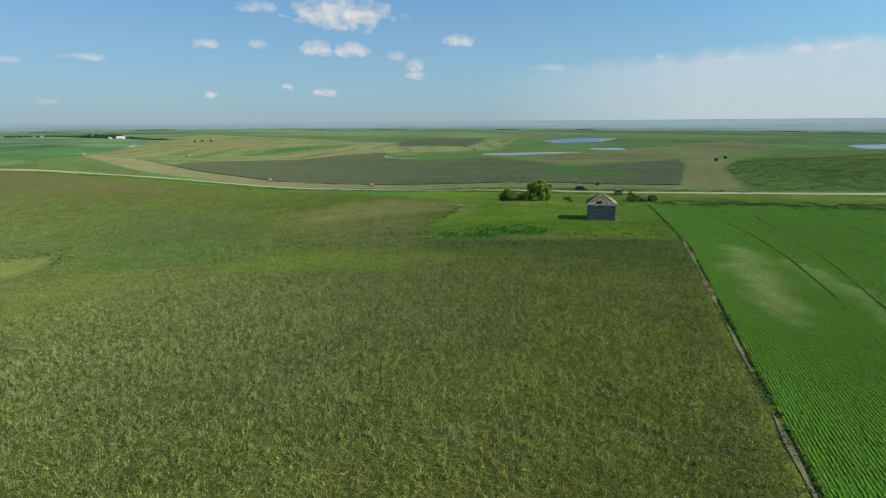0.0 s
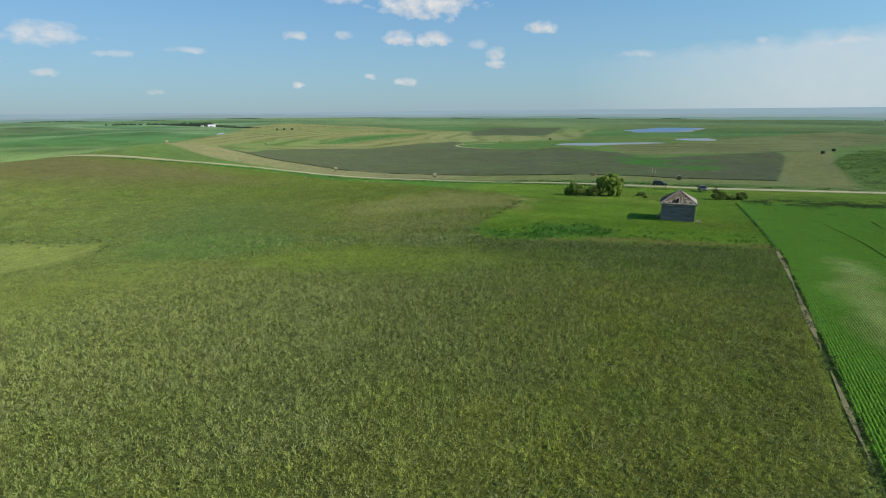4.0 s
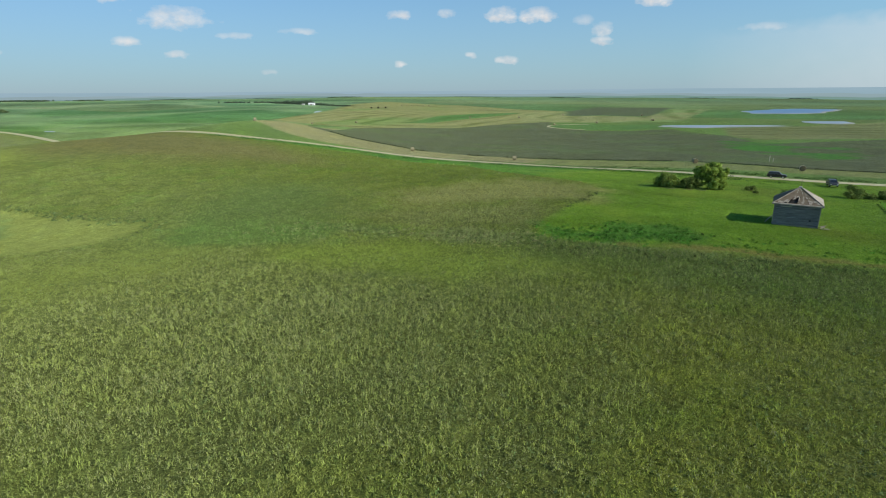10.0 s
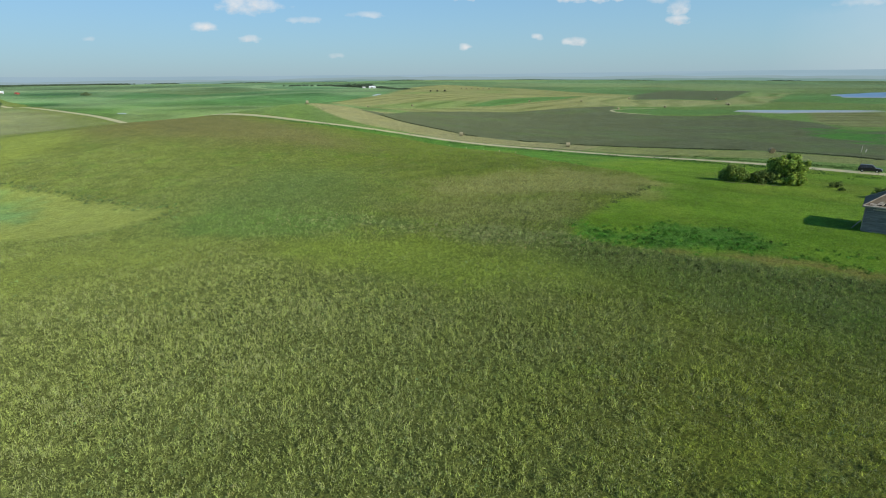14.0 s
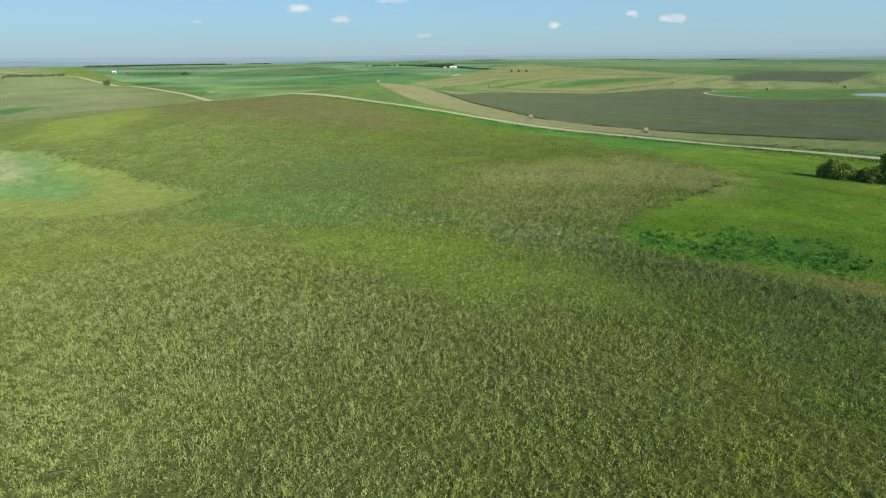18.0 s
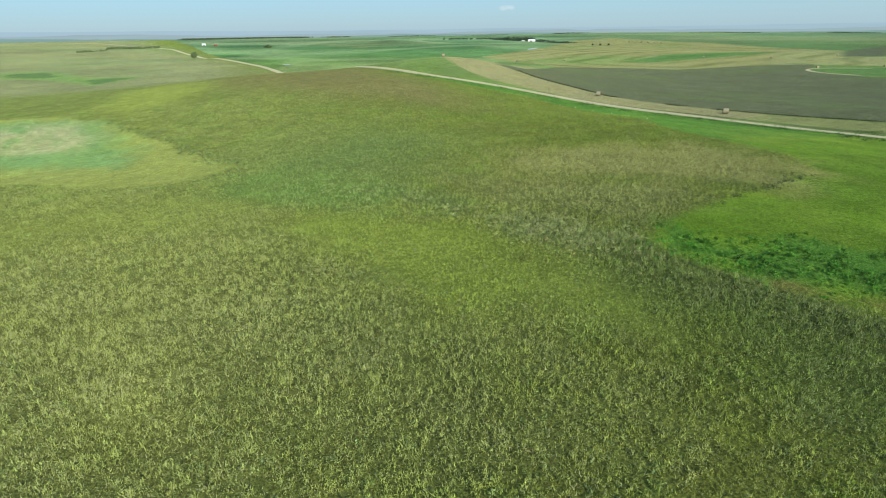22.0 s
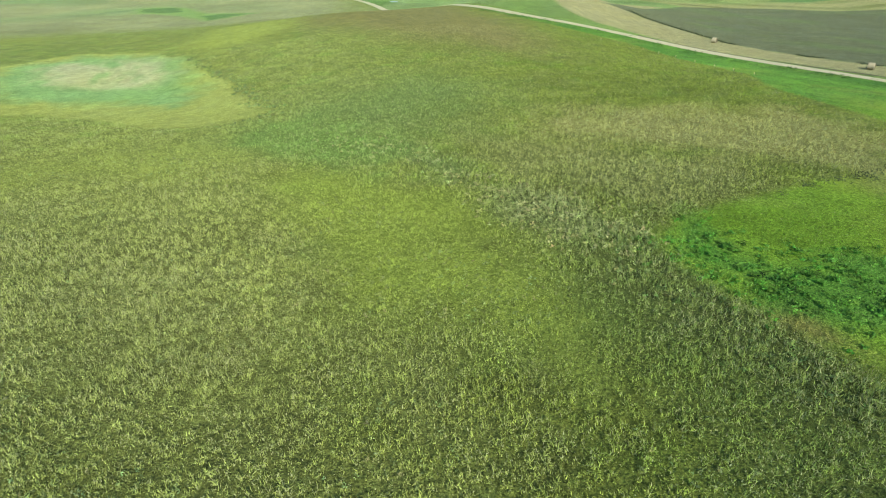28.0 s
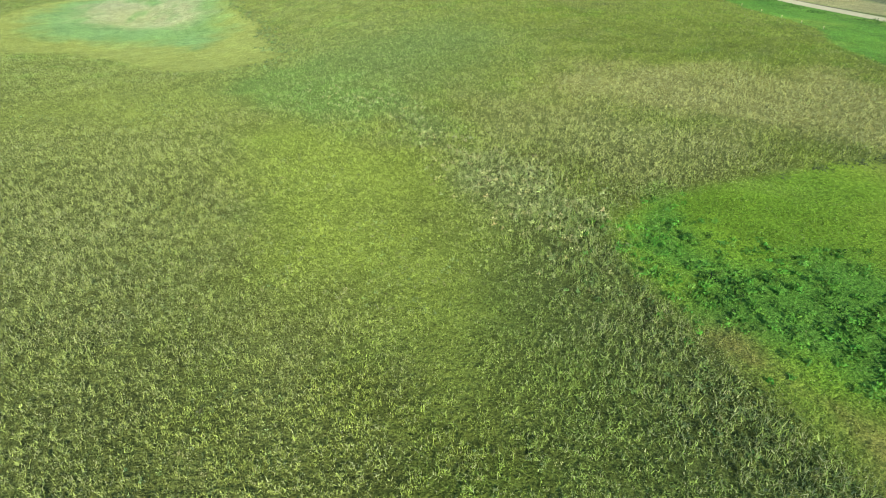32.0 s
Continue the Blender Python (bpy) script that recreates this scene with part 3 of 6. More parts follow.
def ground_material():
    m, N, L, bsdf = nodes_of("field_growth")
    at = N.new("ShaderNodeAttribute")
    at.attribute_name = "tone"
    n1, n2, n3 = noise_of(N, L, 0.5, 6, 0.7), noise_of(N, L, 2.6, 4, 0.7), noise_of(N, L, 0.06, 5, 0.65)
    c = mixed(N, L, n1, at.outputs[0], (0.62, 0.62, 0.62), "MULTIPLY")
    hs = N.new("ShaderNodeHueSaturation")
    hs.inputs["Value"].default_value = 1.46
    L.new(c, hs.inputs["Color"])
    c = mixed(N, L, n2, hs.outputs[0], (0.50, 0.52, 0.46), "MULTIPLY")
    hs2 = N.new("ShaderNodeHueSaturation")
    hs2.inputs["Value"].default_value = 1.30
    L.new(c, hs2.inputs["Color"])
    c = mixed(N, L, n3, hs2.outputs[0], (1.02, 1.0, 0.84), "MULTIPLY")
    c = mixed(N, L, noise_of(N, L, 0.16, 5, 0.7), c, (0.80, 0.80, 0.82), "MULTIPLY")
    hs3 = N.new("ShaderNodeHueSaturation")
    hs3.inputs["Value"].default_value = 1.10
    L.new(c, hs3.inputs["Color"])
    grain = N.new("ShaderNodeHueSaturation")
    L.new(hs3.outputs[0], grain.inputs["Color"])
    gr = N.new("ShaderNodeMapRange")
    L.new(noise_of(N, L, 8.5, 3, 0.7), gr.inputs[0])
    gr.inputs[3].default_value, gr.inputs[4].default_value = 0.36, 1.56
    L.new(gr.outputs[0], grain.inputs["Value"])
    c = grain.outputs[0]
    L.new(c, bsdf.inputs["Base Color"])
    bsdf.inputs["Roughness"].default_value, bsdf.inputs["Specular IOR Level"].default_value, bsdf.inputs["Diffuse Roughness"].default_value = 0.95, 0.08, 0.5
    # swaths of cut hay
    mown_at, swath_at = N.new("ShaderNodeAttribute"), N.new("ShaderNodeAttribute")
    mown_at.attribute_name, swath_at.attribute_name = "mown", "swath"
    turns, crest, f = N.new("ShaderNodeMath"), N.new("ShaderNodeMath"), N.new("ShaderNodeMath")
    turns.operation, crest.operation, f.operation = "MULTIPLY", "SINE", "MULTIPLY"
    L.new(swath_at.outputs[2], turns.inputs[0])
    turns.inputs[1].default_value = 6.28319
    L.new(turns.outputs[0], crest.inputs[0])
    ridge = N.new("ShaderNodeMapRange")
    L.new(crest.outputs[0], ridge.inputs[0])
    ridge.inputs[1].default_value, ridge.inputs[2].default_value = -0.2, 0.9
    L.new(ridge.outputs[0], f.inputs[0])
    L.new(mown_at.outputs[2], f.inputs[1])
    part_of = N.new("ShaderNodeMath")
    part_of.operation = "MULTIPLY"
    L.new(f.outputs[0], part_of.inputs[0])
    L.new(noise_of(N, L, 0.014, 3, 0.6, low=0.30, high=0.60), part_of.inputs[1])
    f = part_of
    c = mixed(N, L, f.outputs[0], c, (0.62, 0.70, 0.56), "MULTIPLY")
    L.new(c, bsdf.inputs["Base Color"])
    bn = N.new("ShaderNodeBump")
    bn.inputs["Strength"].default_value, bn.inputs["Distance"].default_value = 0.8, 0.30
    L.new(n2, bn.inputs["Height"])
    L.new(bn.outputs[0], bsdf.inputs["Normal"])
    return m


def leaf_material(name, attribute="tone", colour=None, spread=0.45, through_light=0.3, matt=0.55):
    """Blades and leaves: each one its own shade, some light passing through."""
    m, N, L, bsdf = nodes_of(name)
    geo, mr = N.new("ShaderNodeNewGeometry"), N.new("ShaderNodeMapRange")
    L.new(geo.outputs["Random Per Island"], mr.inputs[0])
    mr.inputs[3].default_value, mr.inputs[4].default_value = 1 - spread, 1 + spread
    hs = N.new("ShaderNodeHueSaturation")
    L.new(mr.outputs[0], hs.inputs["Value"])
    if colour:
        c = mixed(N, L, noise_of(N, L, 1.2, 3), colour, tuple(v * k for v, k in zip(colour, (1.5, 1.25, 1.1))))
        L.new(c, hs.inputs["Color"])
    else:
        at = N.new("ShaderNodeAttribute")
        at.attribute_name = attribute
        L.new(at.outputs[0], hs.inputs["Color"])
    L.new(hs.outputs[0], bsdf.inputs["Base Color"])
    bsdf.inputs["Roughness"].default_value, bsdf.inputs["Specular IOR Level"].default_value, bsdf.inputs["Diffuse Roughness"].default_value = 0.7, 0.08, matt
    tr, ms = N.new("ShaderNodeBsdfTranslucent"), N.new("ShaderNodeMixShader")
    L.new(hs.outputs[0], tr.inputs[0])
    ms.inputs[0].default_value = through_light
    L.new(bsdf.outputs[0], ms.inputs[1])
    L.new(tr.outputs[0], ms.inputs[2])
    L.new(ms.outputs[0], N["Material Output"].inputs[0])
    return m


M_GROUND = ground_material()
M_GRASS = leaf_material("grass_blades", spread=0.26, through_light=0.14)
M_GRASS_FAR = leaf_material("far_grass_blades", spread=0.12, through_light=0.14)
M_CROP = leaf_material("crop_leaves", spread=0.22, through_light=0.45, matt=0.0)
M_LEAF = leaf_material("tree_leaves", colour=(0.235, 0.345, 0.070), spread=0.5, through_light=0.40, matt=0.2)
M_SHRUB = leaf_material("shrub_leaves", colour=(0.175, 0.265, 0.062), spread=0.5, through_light=0.35, matt=0.2)
M_BUSH = leaf_material("bush_leaves", colour=(0.130, 0.195, 0.050), spread=0.5)
M_WOODS = leaf_material("far_leaves", colour=(0.066, 0.108, 0.070), spread=0.4, through_light=0.1)
M_GROVE = leaf_material("grove_leaves", colour=(0.105, 0.160, 0.075), spread=0.4, through_light=0.1)
M_BARK = surface("bark", (0.10, 0.075, 0.05), (0.17, 0.14, 0.10), 0.9, 4, 40, bump=0.02)
M_GRAVEL = surface("gravel", (0.41, 0.37, 0.20), (0.51, 0.46, 0.265), 0.95, 0.25, 6, bump=0.02)
M_SOIL = surface("dry_soil", (0.19, 0.162, 0.070), (0.28, 0.245, 0.115), 0.95, 0.9, 9, bump=0.03)
M_SHORE = surface("pale_mud", (0.34, 0.33, 0.27), (0.48, 0.47, 0.41), 0.9, 0.05, 0.6)
M_DITCH = surface("brown_ditch_soil", (0.085, 0.068, 0.034), (0.15, 0.118, 0.06), 0.95, 0.5, 6)
M_EARTH = surface("bare_earth", (0.10, 0.08, 0.045), (0.16, 0.125, 0.07), 0.95, 0.9, 9)
# rut colour holds the shade of the trampled gap as well as pressed soil
M_RUT = surface("shaded_pressed_soil", (0.030, 0.070, 0.012), (0.050, 0.100, 0.018), 1.0, 0.6, 5, spec=0.0)
M_DARKBALE = surface("blackish_bale", (0.035, 0.032, 0.025), (0.06, 0.052, 0.038), 0.95, 2, 20)
M_SIDING = surface("weathered_siding", (0.115, 0.108, 0.096), (0.31, 0.288, 0.258), 0.85, 1.3, 14, stretch=(0.35, 0.35, 3.2), vary=0.12)
M_PALESIDING = surface("bleached_siding", (0.20, 0.19, 0.175), (0.36, 0.34, 0.31), 0.85, 1.6, 14, stretch=(0.35, 0.35, 3.2), vary=0.2)
M_BOARD = surface("bare_board", (0.25, 0.21, 0.155), (0.44, 0.385, 0.30), 0.85, 2, 25, vary=0.22)
M_SHINGLE = surface("old_shingles", (0.12, 0.088, 0.055), (0.22, 0.170, 0.112), 0.9, 1.6, 14, bump=0.01, vary=0.2)
# paler shingle: hip caps, and sunlight painted onto the east slope
M_SHINGLE_PALE = surface("pale_sunlit_shingles", (0.24, 0.205, 0.155), (0.40, 0.35, 0.28), 0.9, 1.6, 14, bump=0.01, vary=0.15)
M_BRICK = surface("chimney_brick", (0.36, 0.30, 0.26), (0.46, 0.42, 0.38), 0.9, 3, 20)
M_STONE = surface("field_stone", (0.25, 0.23, 0.2), (0.36, 0.34, 0.30), 0.9, 3, 20, bump=0.02)
# near-black sheets painted for the unlit insides of holes and openings
M_GAP = surface("attic_dark", (0.022, 0.02, 0.018), (0.035, 0.03, 0.026), 0.95, 2, 10)
M_STRAW = surface("baled_straw", (0.33, 0.285, 0.16), (0.44, 0.39, 0.24), 0.95, 2.2, 22, bump=0.03, vary=0.15)
# bale ends darker than the straw: their shaded side painted in
M_STRAW_END = surface("bale_end", (0.11, 0.092, 0.048), (0.18, 0.15, 0.08), 0.95, 2.5, 22, bump=0.03)
M_POST = surface("post_wood", (0.42, 0.40, 0.30), (0.55, 0.52, 0.40), 0.85, 4, 30)
M_FLAG = surface("faded_yellow_paint", (0.60, 0.52, 0.20), (0.72, 0.64, 0.30), 0.7, 4, 30)
M_PAINT_DARK = surface("dark_car_paint", (0.012, 0.012, 0.013), (0.018, 0.018, 0.019), 0.35, 1, 60, metal=0.0, spec=0.5)
M_PAINT_GREY = surface("grey_car_paint", (0.03, 0.03, 0.032), (0.045, 0.045, 0.047), 0.35, 1, 60, metal=0.0, spec=0.5)
M_TYRE = surface("tyre_rubber", (0.018, 0.018, 0.018), (0.03, 0.03, 0.028), 0.9, 8, 50)
M_RIM = surface("wheel_metal", (0.5, 0.5, 0.5), (0.62, 0.62, 0.62), 0.3, 8, 50, metal=0.9)
M_CHROME = surface("bright_trim", (0.6, 0.6, 0.6), (0.75, 0.75, 0.75), 0.2, 8, 50, metal=0.9)
M_LAMP = surface("lamp_lens", (0.7, 0.7, 0.68), (0.8, 0.8, 0.78), 0.15, 8, 50, spec=0.6)
M_TAIL = surface("tail_lens", (0.35, 0.02, 0.02), (0.45, 0.03, 0.03), 0.2, 8, 50, spec=0.6)
M_WHITE = surface("white_sheet_metal", (0.74, 0.74, 0.73), (0.82, 0.82, 0.80), 0.5, 1, 12)
M_REDPAINT = surface("red_barn_paint", (0.30, 0.06, 0.045), (0.38, 0.09, 0.06), 0.7, 1, 12)


def plain_glass():
    m, N, L, bsdf = nodes_of("tinted_glass")
    bsdf.inputs["Base Color"].default_value = (0.02, 0.025, 0.03, 1)
    bsdf.inputs["Roughness"].default_value, bsdf.inputs["Specular IOR Level"].default_value = 0.06, 0.6
    return m


def water_material(name, colour, rough):
    m, N, L, bsdf = nodes_of(name)
    bsdf.inputs["Base Color"].default_value = (*colour, 1)
    bsdf.inputs["Roughness"].default_value, bsdf.inputs["Specular IOR Level"].default_value = rough, 0.3
    bn = N.new("ShaderNodeBump")
    bn.inputs["Strength"].default_value, bn.inputs["Distance"].default_value = 0.35, 0.06
    L.new(noise_of(N, L, 0.9, 3, 0.5, (1, 0.4, 1)), bn.inputs["Height"])
    L.new(bn.outputs[0], bsdf.inputs["Normal"])
    return m


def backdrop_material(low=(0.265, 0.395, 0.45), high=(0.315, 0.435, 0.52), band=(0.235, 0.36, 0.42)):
    """The far plain as a glowing backdrop, haze painted in: bands of pale fields that melt into the sky."""
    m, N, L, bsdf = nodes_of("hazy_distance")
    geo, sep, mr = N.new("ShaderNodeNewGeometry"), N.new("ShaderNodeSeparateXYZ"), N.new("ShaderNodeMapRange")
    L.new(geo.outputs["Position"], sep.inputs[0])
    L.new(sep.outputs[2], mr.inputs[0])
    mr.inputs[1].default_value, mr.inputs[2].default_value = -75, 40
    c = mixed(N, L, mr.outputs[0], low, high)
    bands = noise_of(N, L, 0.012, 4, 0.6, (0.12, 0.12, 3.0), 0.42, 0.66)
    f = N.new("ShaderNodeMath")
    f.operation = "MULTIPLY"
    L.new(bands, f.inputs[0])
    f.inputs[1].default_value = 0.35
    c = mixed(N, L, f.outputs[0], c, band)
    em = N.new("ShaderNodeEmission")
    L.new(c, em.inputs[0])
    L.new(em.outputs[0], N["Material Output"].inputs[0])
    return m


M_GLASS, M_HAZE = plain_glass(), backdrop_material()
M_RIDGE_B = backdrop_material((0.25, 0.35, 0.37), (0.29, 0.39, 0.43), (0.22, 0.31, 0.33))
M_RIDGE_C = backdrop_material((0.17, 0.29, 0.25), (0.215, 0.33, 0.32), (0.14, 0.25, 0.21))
M_WATER, M_CALM = water_material("rippled_water", (0.060, 0.125, 0.240), 0.28), water_material("calm_water", (0.22, 0.27, 0.30), 0.35)


# ---- building helpers ----
def mesh_of(name, verts, faces, material=None, smooth=False):
    me = bpy.data.meshes.new(name)
    me.from_pydata(verts, [], faces)
    if material:
        me.materials.append(material)
    if smooth:
        me.polygons.foreach_set("use_smooth", [True] * len(me.polygons))
    me.update()
    return me


def tri_mesh(name, verts, material, colours=None, corners=3):
    """A mesh of loose faces, each with so many corners, from one array of points."""
    me = bpy.data.meshes.new(name)
    n = len(verts)
    me.vertices.add(n)
    me.vertices.foreach_set("co", np.ascontiguousarray(verts, np.float32).ravel())
    me.loops.add(n)
    me.loops.foreach_set("vertex_index", np.arange(n, dtype=np.int32))
    me.polygons.add(n // corners)
    me.polygons.foreach_set("loop_start", np.arange(0, n, corners, dtype=np.int32))
    me.update(calc_edges=True)
    if colours is not None:
        at = me.attributes.new("tone", "FLOAT_COLOR", "POINT")
        at.data.foreach_set("color", np.concatenate([colours, np.ones((n, 1))], 1).astype(np.float32).ravel())
    me.materials.append(material)
    return me


def grid_mesh(name, X, Y, Z, material, colours=None):
    ny, nx = X.shape
    me = bpy.data.meshes.new(name)
    me.vertices.add(nx * ny)
    me.vertices.foreach_set("co", np.stack([X, Y, Z], -1).astype(np.float32).ravel())
    i = np.arange(nx * ny).reshape(ny, nx)
    q = np.stack([i[:-1, :-1], i[:-1, 1:], i[1:, 1:], i[1:, :-1]], -1).reshape(-1, 4)
    me.loops.add(q.size)
    me.loops.foreach_set("vertex_index", q.astype(np.int32).ravel())
    me.polygons.add(len(q))
    me.polygons.foreach_set("loop_start", np.arange(0, q.size, 4, dtype=np.int32))
    me.polygons.foreach_set("use_smooth", np.ones(len(q), bool))
    me.update(calc_edges=True)
    if colours is not None:
        at = me.attributes.new("tone", "FLOAT_COLOR", "POINT")
        at.data.foreach_set("color", np.concatenate([colours.reshape(-1, 3), np.ones((nx * ny, 1))], 1).astype(np.float32).ravel())
    me.materials.append(material)
    return me


def box(bm, x0, x1, y0, y1, z0, z1, bevel=0.0):
    r = bmesh.ops.create_cube(bm, size=1)
    bmesh.ops.scale(bm, vec=(x1 - x0, y1 - y0, z1 - z0), verts=r["verts"])
    bmesh.ops.translate(bm, vec=((x0 + x1) / 2, (y0 + y1) / 2, (z0 + z1) / 2), verts=r["verts"])
    if bevel:
        es = list({e for v in r["verts"] for e in v.link_edges})
        bmesh.ops.bevel(bm, geom=es, offset=bevel, segments=2, affect="EDGES")
    return r["verts"]


def rod(bm, a, b, r0, r1, seg=8):
    a, b = Vector(a), Vector(b)
    r = bmesh.ops.create_cone(bm, cap_ends=True, segments=seg, radius1=r0, radius2=r1, depth=(b - a).length)
    m = Matrix.Translation((a + b) / 2) @ (b - a).to_track_quat("Z", "Y").to_matrix().to_4x4()
    bmesh.ops.transform(bm, matrix=m, verts=r["verts"])
    return r["verts"]


def part(name, bm, material, parent, label=""):
    me = bpy.data.meshes.new(name)
    bm.to_mesh(me)
    bm.free()
    me.materials.append(material)
    ob = new(name, me)
    ob.parent = parent
    if label:
        ob["label"] = label
    return ob


def thing(name, label, category, m, group="", kind=""):
    ob = new(name)
    ob.empty_display_size = 0.2
    ob.matrix_world = m
    return tagged(ob, label, category, group, kind)


# ---- ground ----
def smooth_sward(x, y):
    """Where the grass is short and even."""
    rag = 5 * vnoise(x, y, 6, 46, 3)
    return np.maximum.reduce([sstep(-w, w, inside(p, x, y) + rag * (w > 2)) * k for p, k, w in ((YARD, 0.8, 1.5), (MARSH, 1.0, 1.5), (YEL_B, 0.5, 8.0), (YEL_C, 0.55, 6.0))])


def spaced(lo, hi, near0, near1, step, growth):
    up, down = [near1], [near0]
    while up[-1] < hi:
        up.append(up[-1] + step + growth * (up[-1] - near1))
    while down[-1] > lo:
        down.append(down[-1] - step - growth * (near0 - down[-1]))
    return np.array(down[:0:-1] + list(np.arange(near0, near1, step)) + up)


gx, gy = spaced(-4700, 4700, -130, 35, 0.8, 0.014), spaced(-4700, 4700, 25, 160, 0.8, 0.014)
GX, GY = np.meshgrid(gx, gy)
# dark litter under thick grass; its darkness also paints shade between clumps
litter_shade = np.clip(cover(GX, GY) / 25, 0, 1) * (1 - sstep(-1, 1, inside(YARD, GX, GY))) * (GX < 10.6 + bend(GY)) * sstep(200, 150, GY)
litter_shade = (0.52 * litter_shade * (1 - smooth_sward(GX, GY)))[..., None]
ground = new("ground", grid_mesh("ground", GX, GY, height(GX, GY) + 0.05 * vnoise(GX, GY, 3, 5, 2), M_GROUND, tone(GX, GY) * (1 - litter_shade) + np.array((0.048, 0.054, 0.017)) * litter_shade))
at = ground.data.attributes.new("mown", "FLOAT", "POINT")
at.data.foreach_set("value", mown(GX, GY).astype(np.float32).ravel())
at = ground.data.attributes.new("swath", "FLOAT", "POINT")
at.data.foreach_set("value", swath(GX, GY).astype(np.float32).ravel())
tagged(ground, "rolling green and olive prairie farmland with patchy grass", "ground", kind="structure")


def ribbon(line, width, lift, step=3.0, wander=0.0, seed=0):
    """A strip draped over the ground along a line, smoothed at the bends."""
    pts = np.array(line, float)
    seg = np.hypot(*(pts[1:] - pts[:-1]).T)
    s = np.concatenate([[0], np.cumsum(seg)])
    t = np.arange(0, s[-1], step)
    x, y = np.interp(t, s, pts[:, 0]), np.interp(t, s, pts[:, 1])
    for _ in range(10):
        x[1:-1], y[1:-1] = (x[:-2] + x[1:-1] * 2 + x[2:]) / 4, (y[:-2] + y[1:-1] * 2 + y[2:]) / 4
    tx, ty = np.gradient(x), np.gradient(y)
    n = np.hypot(tx, ty)
    nx, ny = -ty / n, tx / n
    cols = np.linspace(-1, 1, 7)
    edge = width / 2 * np.clip(1 + wander * vnoise(x, y, 9, 60 + seed, 2), 0.06, 2.2)
    X, Y = x[:, None] + nx[:, None] * cols * edge[:, None], y[:, None] + ny[:, None] * cols * edge[:, None]
    Z = height(X, Y) + lift - 0.10 * min(1, width / 5) * np.abs(cols) ** 3
    return X, Y, Z


road = new("road", grid_mesh("road", *ribbon(ROAD, 5.4, 0.18, 3.0, 0.06), M_GRAVEL))
tagged(road, "pale gravel country road with grassy edges", "road", kind="structure")
# the worn strip and the stubble edge beside the crop
strip_line = [(11.25 + bend(np.float64(y)), y) for y in range(-30, 112, 6)]
soil = new("ground_strip", grid_mesh("ground_strip", *ribbon(strip_line, 0.30, 0.08, 1.0, 1.7, 3), M_SOIL))
tagged(soil, "narrow strip of dry bare soil along the crop", "soil strip", kind="structure")

earth = new("ground_strip", grid_mesh("ground_strip", *ribbon([(-34.5, 156.9), (-31, 157.6), (-28, 158.6), (-24.8, 159.8)], 0.6, 0.05, 0.5, 0.7, 9), M_EARTH))
tagged(earth, "bare brown earth worn along the thicket", "soil strip", kind="structure")
ditch = new("ground_strip", grid_mesh("ground_strip", *ribbon([(-62, 219), (-90, 219.2), (-104, 218.6), (-114, 217.2), (-130, 215.2), (-146, 210.8), (-163, 204.9), (-180, 200)], 1.2, 0.07, 1.5, 0.8, 10), M_DITCH))
tagged(ditch, "brown earth cut beside the mown roadside strip", "soil strip", kind="structure")
loop = new("track", grid_mesh("track", *ribbon([(-178, 452), (-200, 456), (-219, 468), (-227, 484), (-218, 498), (-195, 507)], 3.0, 0.15, 3.0, 0.3, 4), M_GRAVEL))
tagged(loop, "pale worn farm track curving round the dark field", "track", kind="structure")
for i, line in enumerate(([(18.9, 147.7), (22, 134), (24.6, 120), (26.1, 98), (25.7, 75), (23.9, 57), (22.4, 40)], [(30.2, 146), (31.2, 120), (31.4, 96), (29.6, 72), (27.4, 50)],
                          [(70, 117), (60, 119.5), (52, 122), (48, 126), (46.2, 133), (47.4, 141)], [(70, 121), (58, 126), (54, 131), (53.5, 137)])):
    rut = new("wheel_track", grid_mesh("wheel_track", *ribbon(line, 0.20, 0.075, 2.0, 1.7, 5 + i), M_RUT))
    tagged(rut, "dark wheel track pressed through the green crop", "wheel track", kind="structure")

PONDS = {
    "long narrow blue pond among the hayfields": [(-127, 470), (-112, 492), (-90, 520), (-57, 545), (-40, 556), (-62, 520), (-80, 488), (-100, 458)],
    "wide blue pond in the far fields": [(-128, 800), (-105, 880), (-93, 930), (-22, 957), (-30, 830), (-45, 745), (-86, 715), (-110, 740)],
    "small shining pool in the stubble": [(-42, 597), (-18, 612), (-2, 617), (-12, 572), (-34, 569)],
    "pond beyond the brushy hill": [(216, 691), (240, 725), (277, 750), (300, 720), (260, 660), (234, 631), (208, 621)],
    "small slough beside the white barn": [(-604, 512), (-655, 580), (-646, 582), (-592, 510)],
    "shallow pool by the far road": [(-536, 182), (-540, 187), (-533, 191), (-522, 189), (-525, 184)]}
